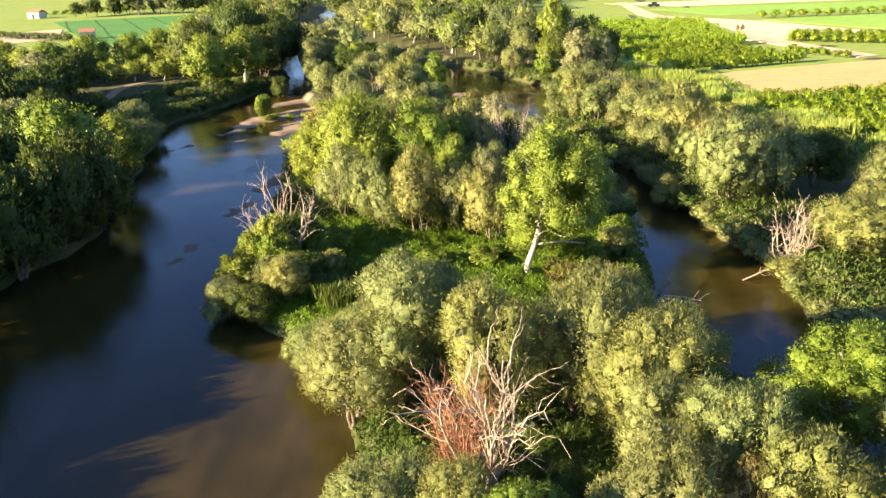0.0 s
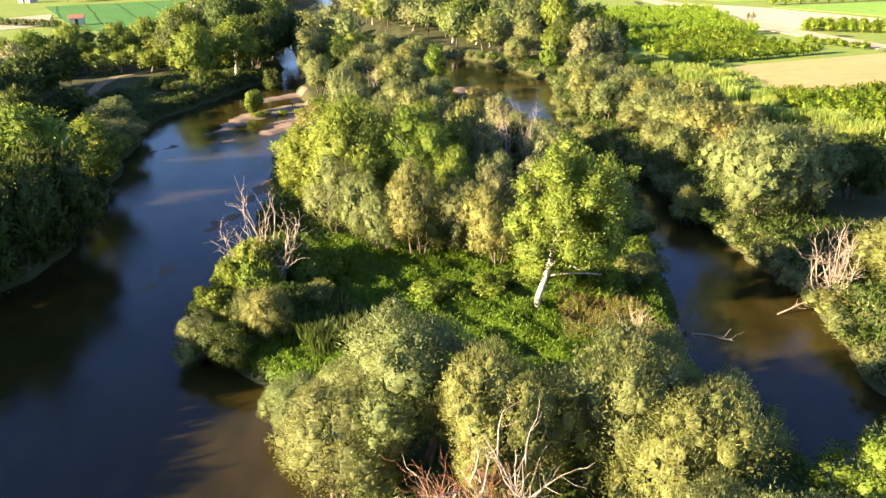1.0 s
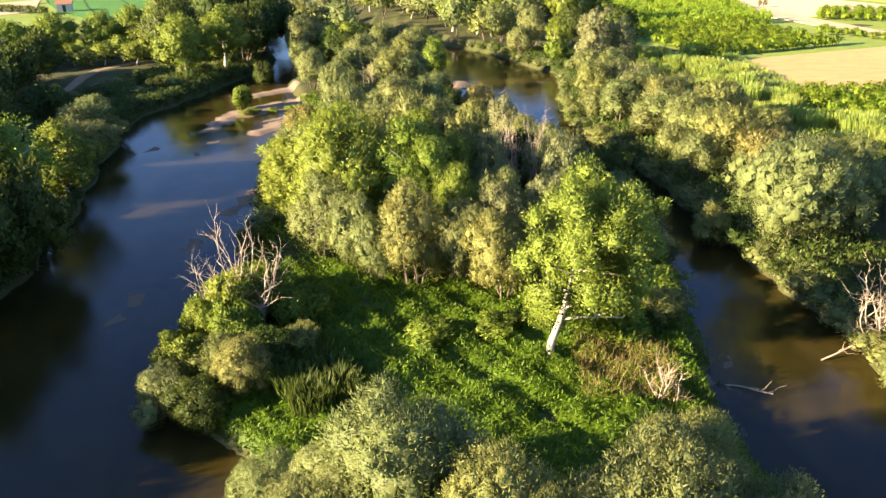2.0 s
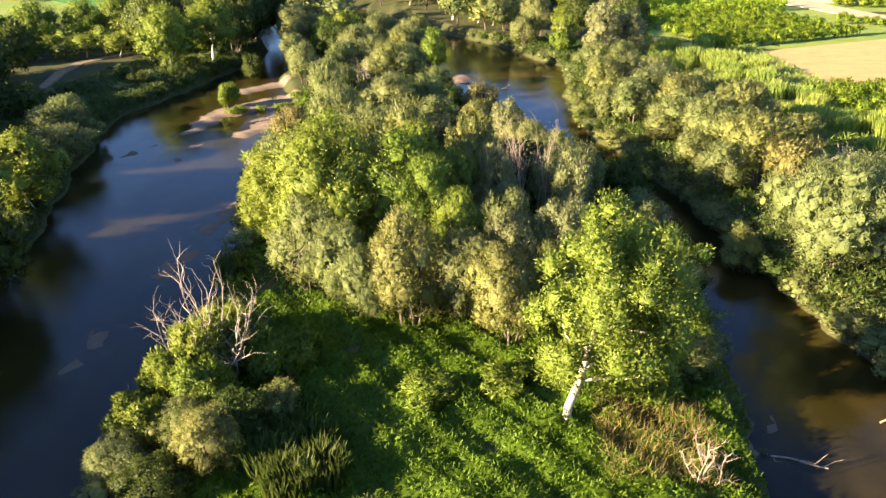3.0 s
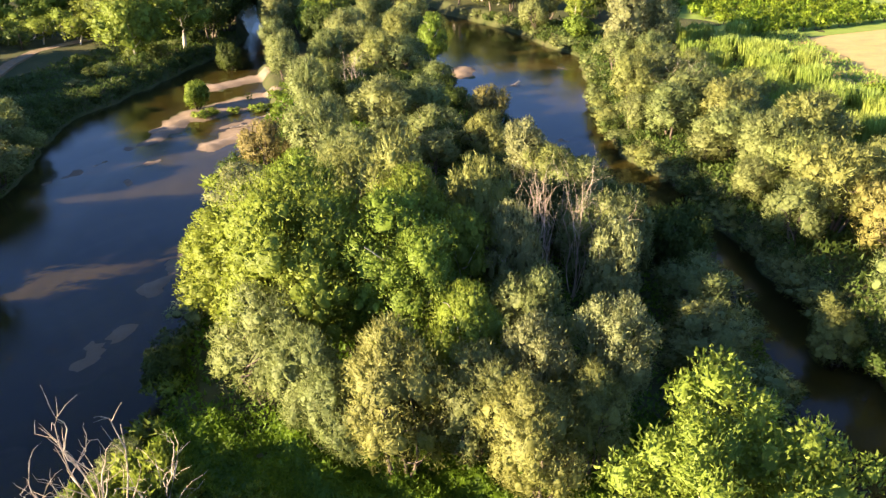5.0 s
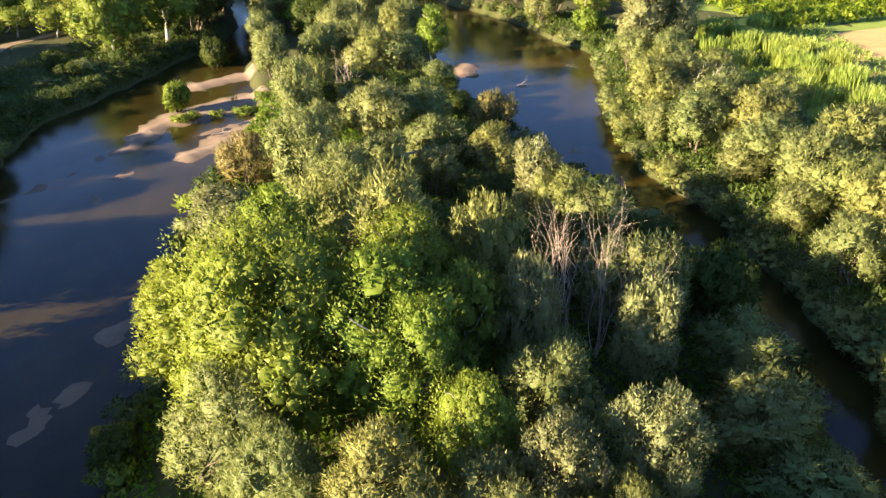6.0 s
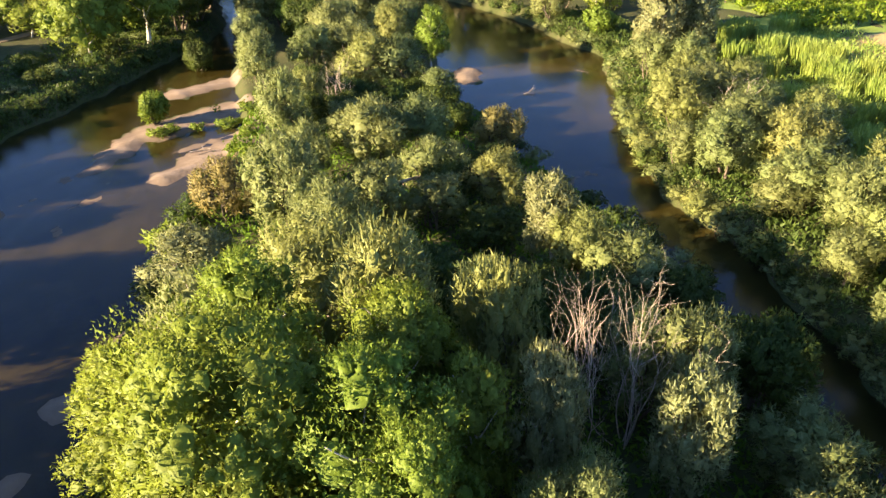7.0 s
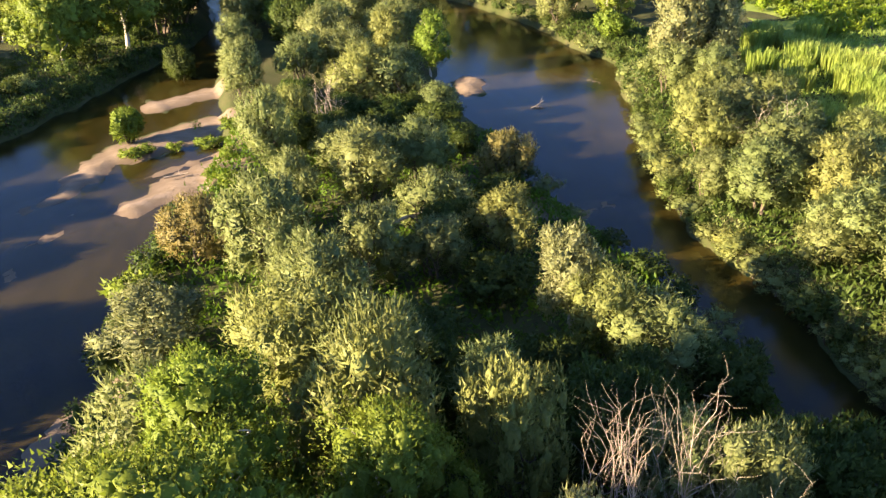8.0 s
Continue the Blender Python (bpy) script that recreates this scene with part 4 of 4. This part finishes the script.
dead_tree("dead_willow", "bleached bare willow among reddish dead twigs", 1.7, 25.0, 6.2, 2.2, 11, DEAD_WOOD, 3, lean=(0.3, 0))
dead_tree("dead_twig_thicket", "reddish-brown thicket of dead willow twigs", 0.9, 25.6, 5.0, 1.8, 26, RED_TWIG, 4, thick=0.045, twigs=10)
dead_tree("dead_snag", "bare bleached snag above the river shore", -11.8, 51.0, 6.5, 2.4, 9, DEAD_WOOD, 8, thick=0.075, wild=0.4)
dead_tree("dead_snag", "bare reddish snag leaning over the river", -13.2, 51.0, 4.6, 1.4, 4, DEAD_WOOD, 9, lean=(-1.6, 0), thick=0.06, wild=0.4)
dead_tree("dead_willow", "pale dead willow at the water's edge", 23.9, 49.7, 4.4, 1.8, 14, DEAD_WOOD, 11, thick=0.06)
dead_tree("dead_willow", "pale fallen crown of bare branches", 28.2, 74.2, 2.8, 2.6, 13, DEAD_WOOD, 12, z=3.2, thick=0.07, twigs=5)
dead_tree("dead_willow", "grey bare branches rising through the willows", 6.1, 70.2, 7.8, 1.4, 8, DEAD_WOOD, 13, thick=0.034, twigs=6, wild=0.2)
dead_tree("dead_willow", "bare branches among the willow tops", 4.3, 70.0, 8.3, 0.5, 6, DEAD_WOOD, 14, thick=0.03, twigs=9, wild=0.18)
dead_tree("dead_willow", "thin grey bare branches beside the light willows", 7.9, 69.2, 6.4, 0.7, 5, DEAD_WOOD, 19, thick=0.035, twigs=5, wild=0.25)
dead_tree("dead_snag", "small dead snag beside the grass", 10.3, 43.2, 2.4, 1.3, 6, DEAD_WOOD, 15, thick=0.05)
dead_tree("dead_snag", "dead twigs above the willow tops", -11.8, 110.8, 5.8, 0.9, 6, DEAD_WOOD, 16, thick=0.05)
dead_tree("dead_willow", "bare branches on the sunny river bank", 20.0, 102.4, 5.4, 1.6, 8, DEAD_WOOD, 17, thick=0.05)
dead_tree("dead_snag", "thin dead twigs by the shore", -15.6, 48.8, 2.6, 0.7, 5, DEAD_WOOD, 18, thick=0.035)


# ---- low green growth ----
def undergrowth(name, label, count, area, leaf, length, width, height, seed, bare=0.0, base=None, lowest=0.26):
    """Loose leaves in mounds over an area: area(rng, n) gives x and y."""
    g = np.random.default_rng(seed)
    x, y = area(g, count)
    mound = 0.5 + 0.5 * (wave(x, y, 0.9, 4.0) * 0.6 + wave(x, y, 2.1, 1.0) * 0.4)
    ok = (terrain(x, y) > lowest) & (mound > bare)
    x, y, mound = x[ok], y[ok], np.clip(mound[ok], 0, 1.2)
    n = len(x)
    up = height * mound
    z = terrain(x, y) + up * g.random(n) ** 0.45
    p = np.stack([x, y, z], -1)
    axis = unit(g.normal(size=(n, 3)) + (0, 0, 0.7))
    face = unit(g.normal(size=(n, 3)) * 0.6 + (0, 0, 1.0))
    side = unit(np.cross(axis, face))
    s = (0.6 + 0.8 * g.random(n))[:, None]
    v = np.stack([p - side * s * width / 2, p + side * s * width / 2, p + axis * s * length], 1).reshape(-1, 3)
    faces = np.arange(n * 3).reshape(-1, 3)
    if base:
        x0, x1, y0, y1 = base
        bx, by = np.meshgrid(np.arange(x0, x1, 0.3), np.arange(y0, y1, 0.3))
        bx, by = bx + g.normal(0, 0.06, bx.shape), by + g.normal(0, 0.06, bx.shape)
        m = np.clip(0.5 + 0.5 * (wave(bx, by, 0.9, 4.0) * 0.6 + wave(bx, by, 2.1, 1.0) * 0.4), 0, 1.2)
        t = terrain(bx, by)
        m = m * np.clip(np.minimum(np.minimum(bx - x0, x1 - bx), np.minimum(by - y0, y1 - by)) / 2.5 + 0.4 * wave(bx, by, 1.3, 2.0), 0, 1)
        bz = np.where((t > 0.3) & (m > 0.02), t + height * m * g.uniform(0.35, 0.85, bx.shape), t - 0.3)
        r, c = bx.shape
        i, j = np.meshgrid(np.arange(r - 1), np.arange(c - 1), indexing="ij")
        q = np.stack([i * c + j, i * c + j + 1, (i + 1) * c + j + 1, (i + 1) * c + j], -1).reshape(-1, 4) + len(v)
        v = np.concatenate([v, np.stack([bx, by, bz], -1).reshape(-1, 3)])
        faces = [faces, q]
    tagged(mesh_object(name, v, faces, LEAF[leaf]), label, "vegetation", kind="stuff")


def box(x0, x1, y0, y1):
    return lambda g, n: (g.uniform(x0, x1, n), g.uniform(y0, y1, n))


def strip(edge, a, b, y0, y1):
    def pick(g, n):
        y = g.uniform(y0, y1, n)
        return edge(y) + g.uniform(a, b, n), y
    return pick


undergrowth("undergrowth", "bright green leafy herbs and brambles on the island", 100000, box(-15, 13, 36, 60), "herb", 0.2, 0.09, 1.1, 21, base=(-15, 13, 36, 60))
# herbs with the dark leaf carry the shade of trees and banks in their colour
undergrowth("undergrowth", "green herbs between the willows, coloured dark for shade", 30000, box(-9, 16, 14, 37), "dark", 0.24, 0.1, 0.9, 20, base=(-4, 16, 14, 36))
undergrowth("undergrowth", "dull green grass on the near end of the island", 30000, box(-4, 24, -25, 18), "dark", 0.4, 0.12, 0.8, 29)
undergrowth("undergrowth", "green herbs under the island trees", 36000, box(-21, 12, 60, 112), "herb", 0.32, 0.18, 0.8, 22)
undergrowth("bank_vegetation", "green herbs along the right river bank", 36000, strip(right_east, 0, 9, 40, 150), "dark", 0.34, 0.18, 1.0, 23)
undergrowth("bank_vegetation", "grass and herbs on the left bank slope, coloured dark for shade", 42000, strip(left_west, -16, 0, 40, 150), "dark", 0.34, 0.16, 0.6, 24)
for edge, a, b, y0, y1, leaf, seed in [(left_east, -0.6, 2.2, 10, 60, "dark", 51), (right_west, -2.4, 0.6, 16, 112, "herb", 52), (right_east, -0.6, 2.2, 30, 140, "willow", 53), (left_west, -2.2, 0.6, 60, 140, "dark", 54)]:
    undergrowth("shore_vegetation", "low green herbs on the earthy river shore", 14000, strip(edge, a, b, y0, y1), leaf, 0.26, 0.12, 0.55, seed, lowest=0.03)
undergrowth("field_margin", "light green grass along the field margin", 30000, box(27, 44, 72, 140), "reed", 0.5, 0.12, 0.9, 25)
undergrowth("brown_grass", "rusty brown tall grass near the poplar", 5000, box(6.5, 11.5, 43, 49), "dry", 0.6, 0.05, 0.9, 26)
undergrowth("bar_herbs", "green herbs growing on the gravel bars", 16000, box(-30, -18, 104, 119), "herb", 0.24, 0.12, 0.8, 27, 0.6)


# ---- reeds ----
def reed_clump(count, r, h, seed, leaf):
    g = np.random.default_rng(seed)
    ob = tagged(new("reed_clump"), "tall light green cane reeds in a clump" if leaf == "reed" else "dark green reeds on the island shore", "reeds")
    vs = []
    for k in range(count):
        a, q = g.uniform(0, 6.283), r * math.sqrt(g.random())
        b = np.array((math.cos(a) * q, math.sin(a) * q, -0.1))
        out = np.array((math.cos(a), math.sin(a), 0)) * g.uniform(0.02, 0.22) + g.normal(0, 0.12, 3) * (1, 1, 0)
        hh = h * g.uniform(0.6, 1.0)
        side = unit(np.cross(out + 1e-6, (0, 0, 1))) * 0.035
        m1, m2, tip = b + out * 0.35 * hh * 0.4 + (0, 0, hh * 0.5), b + out * hh * 0.45 + (0, 0, hh * 0.85), b + out * hh * 0.8 + (0, 0, hh)
        vs += [b - side, b + side, m1 + side * 1.3, m1 - side * 1.3, m2 + side, m2 - side, tip]
    v = np.array(vs)
    k = np.arange(count)[:, None] * 7
    mesh_object("reed_leafage", v, [np.concatenate([k + (0, 1, 2, 3), k + (3, 2, 4, 5)]), k + (5, 4, 6)], LEAF[leaf], ob)
    return ob


def reeds(spots, count, r, h, seed, leaf, group):
    first = None
    g = np.random.default_rng(seed)
    for x, y in spots:
        m = pose(x, y, ground_z(x, y), 0, 0, g.uniform(0, 360)) @ Matrix.Diagonal((1, 1, g.uniform(0.8, 1.2), 1))
        if first is None:
            first = reed_clump(count, r, h, seed, leaf)
            first["group"] = group
            first.matrix_basis = pose(x, y, ground_z(x, y))
        else:
            copy_thing(first, m)


g = np.random.default_rng(31)
reeds([(27.5 + g.uniform(0, 10.5) - 0.03 * (y - 100), y) for y in np.linspace(92, 138, 46)] + [(37 + g.uniform(0, 8), y) for y in np.linspace(74, 92, 12)], 520, 1.6, 2.4, 32, "reed", "cane reeds by the field")
reeds([(-7.6, 46.8), (-6.4, 45.4), (-8.0, 44.2), (-5.6, 43.6), (-6.8, 42.6)], 700, 1.1, 1.9, 33, "dark", "reeds on the island")

for kind, x, y, h, r in [("shrub", -12.5, 54.5, 2.8, 1.5), ("shrub", -8.5, 52.6, 2.0, 1.3), ("willow", -14.6, 55.9, 2.6, 1.5), ("golden", -8.5, 47.7, 2.4, 1.3), ("dark", -9.9, 46.2, 2.6, 1.4),
                         ("shrub", -1.2, 49.3, 1.5, 1.5), ("shrub", 2.5, 50.2, 1.3, 1.4), ("shrub", 9.7, 49.4, 2.0, 1.6), ("golden", 12.0, 51.7, 2.2, 1.5), ("shrub", 12.8, 55.2, 1.8, 1.4)]:
    tree(kind, x, y, h, r, 1)


# ---- fallen and drifted wood ----
def log(name, label, a, b, radius, seed, twigs=4):
    g = np.random.default_rng(seed)
    line = bend(g, a, b, 8, 0.04)
    ob = tagged(new(name), label, "log")
    v, f = tube(line, np.linspace(radius, radius * 0.45, 8), 7)
    mesh_object("stem", v, f, DEAD_WOOD, ob, smooth=True)
    for k in range(twigs):
        s = line[2 + k % 5]
        v, f = tube(bend(g, s, s + unit(line[-1] - line[0]) * 0.7 + g.normal(0, 0.35, 3), 4), np.linspace(radius * 0.35, radius * 0.08, 4), 4)
        mesh_object("branch", v, f, DEAD_WOOD, ob, smooth=True)


log("fallen_log", "pale fallen trunk lying between the willows", (-6.0, 93.2, 2.6), (-2.2, 95.2, 3.0), 0.14, 41)
log("driftwood", "dark driftwood branch stranded in the river", (5.2, 121.0, 0.02), (6.4, 121.8, 0.25), 0.07, 42, 6)
log("driftwood", "bleached driftwood lying on the gravel bar", (-24.0, 105.6, 0.42), (-22.4, 106.4, 0.46), 0.09, 43)
log("driftwood", "yellowish branch lying in the shallow side channel", (14.4, 46.3, -0.02), (16.6, 45.4, 0.02), 0.05, 44, 5)
log("driftwood", "sunken branch at the foot of the dead willow", (20.4, 48.6, 0.05), (23.4, 49.6, 0.9), 0.06, 45, 8)


# ---- small farm things far off ----
def block(sx, sy, sz, x=0, y=0, z=0, bevel=0.04):
    bm = bmesh.new()
    bmesh.ops.create_cube(bm, size=1, matrix=Matrix.Translation((x, y, z)) @ Matrix.Diagonal((sx, sy, sz, 1)))
    bmesh.ops.bevel(bm, geom=bm.edges[:], offset=bevel, segments=2, affect="EDGES")
    return bm


def wheel(r, w):
    bm = bmesh.new()
    bmesh.ops.create_cone(bm, cap_ends=True, segments=18, radius1=r, radius2=r, depth=w, matrix=Euler((radians(90), 0, 0)).to_matrix().to_4x4())
    return bm


PAINT, RUBBER, GLASS = plain("dark_car_paint", (0.05, 0.05, 0.06), 0.3), plain("rubber", (0.02, 0.02, 0.02), 0.8), plain("dark_window", (0.03, 0.035, 0.04), 0.1)
PLASTER, TILE = plain("weathered_plaster", (0.6, 0.55, 0.47), 0.9), plain("clay_roof", (0.35, 0.17, 0.1), 0.9)
car = tagged(new("pickup_car"), "dark pickup car parked on the farm track", "car")
part("body", block(4.4, 1.8, 0.7, 0, 0, 0.75, 0.1), PAINT, car)
part("cabin", block(1.9, 1.6, 0.7, 0.2, 0, 1.4, 0.15), GLASS, car)
for x in (-1.4, 1.4):
    for y in (-0.85, 0.85):
        w = part("wheel", wheel(0.36, 0.24), RUBBER, car)
        w.location = (x, y, 0.36)
car.matrix_basis = pose(74, 312, 1.78, 0, 0, 8)


def shed(label, x, y, sx, sy, h, turn):
    ob = tagged(new("farm_shed"), label, "shed")
    part("wall", block(sx, sy, h, 0, 0, h / 2, 0.03), PLASTER, ob)
    bm = bmesh.new()
    v = [bm.verts.new(c) for c in [(-sx / 2 - 0.3, -sy / 2 - 0.3, h), (sx / 2 + 0.3, -sy / 2 - 0.3, h), (sx / 2 + 0.3, sy / 2 + 0.3, h), (-sx / 2 - 0.3, sy / 2 + 0.3, h), (-sx / 2 - 0.3, 0, h + 1.0), (sx / 2 + 0.3, 0, h + 1.0)]]
    for q in ((0, 1, 5, 4), (2, 3, 4, 5), (0, 4, 3), (1, 2, 5), (3, 2, 1, 0)):
        bm.faces.new([v[k] for k in q])
    part("roof", bm, TILE, ob)
    part("door", block(0.9, 0.06, 1.9, 0, -sy / 2 - 0.03, 0.97, 0.01), GLASS, ob)
    ob.matrix_basis = pose(x, y, 1.95, 0, 0, turn)


shed("small pale farm shed beside the tan plot", -114.6, 236, 4.0, 3.0, 2.2, 20)
shed("pale field house with a clay roof among trees", -192, 350, 6.0, 5.0, 2.8, -10)
for x, y, h in ((71.0, 204.6, 2.2), (72.4, 205.2, 2.2)):
    tree("dry", x, y, h, 0.55, 4, 1.7, group="saplings on the stubble")
for k in range(14):
    tree("dark", -150 + k * 2.6, 246 - k * 1.4 + rng.normal(0, 0.6), 2.4, 1.5, 4, 1.95, group="field hedge")
for k in range(26):
    tree("orchard", 92 + k * 4.4, 246 + k * 0.6, 2.2, 1.8, 3, 1.8, group="hedge row behind the bright field")
for i in range(6):
    for j in range(9):
        tree("orchard", -205 + j * 4 + i * 1.5, 372 + i * 7 + j * 1.2, 1.6, 1.5, 3, 1.95, group="vine rows beyond the crop")
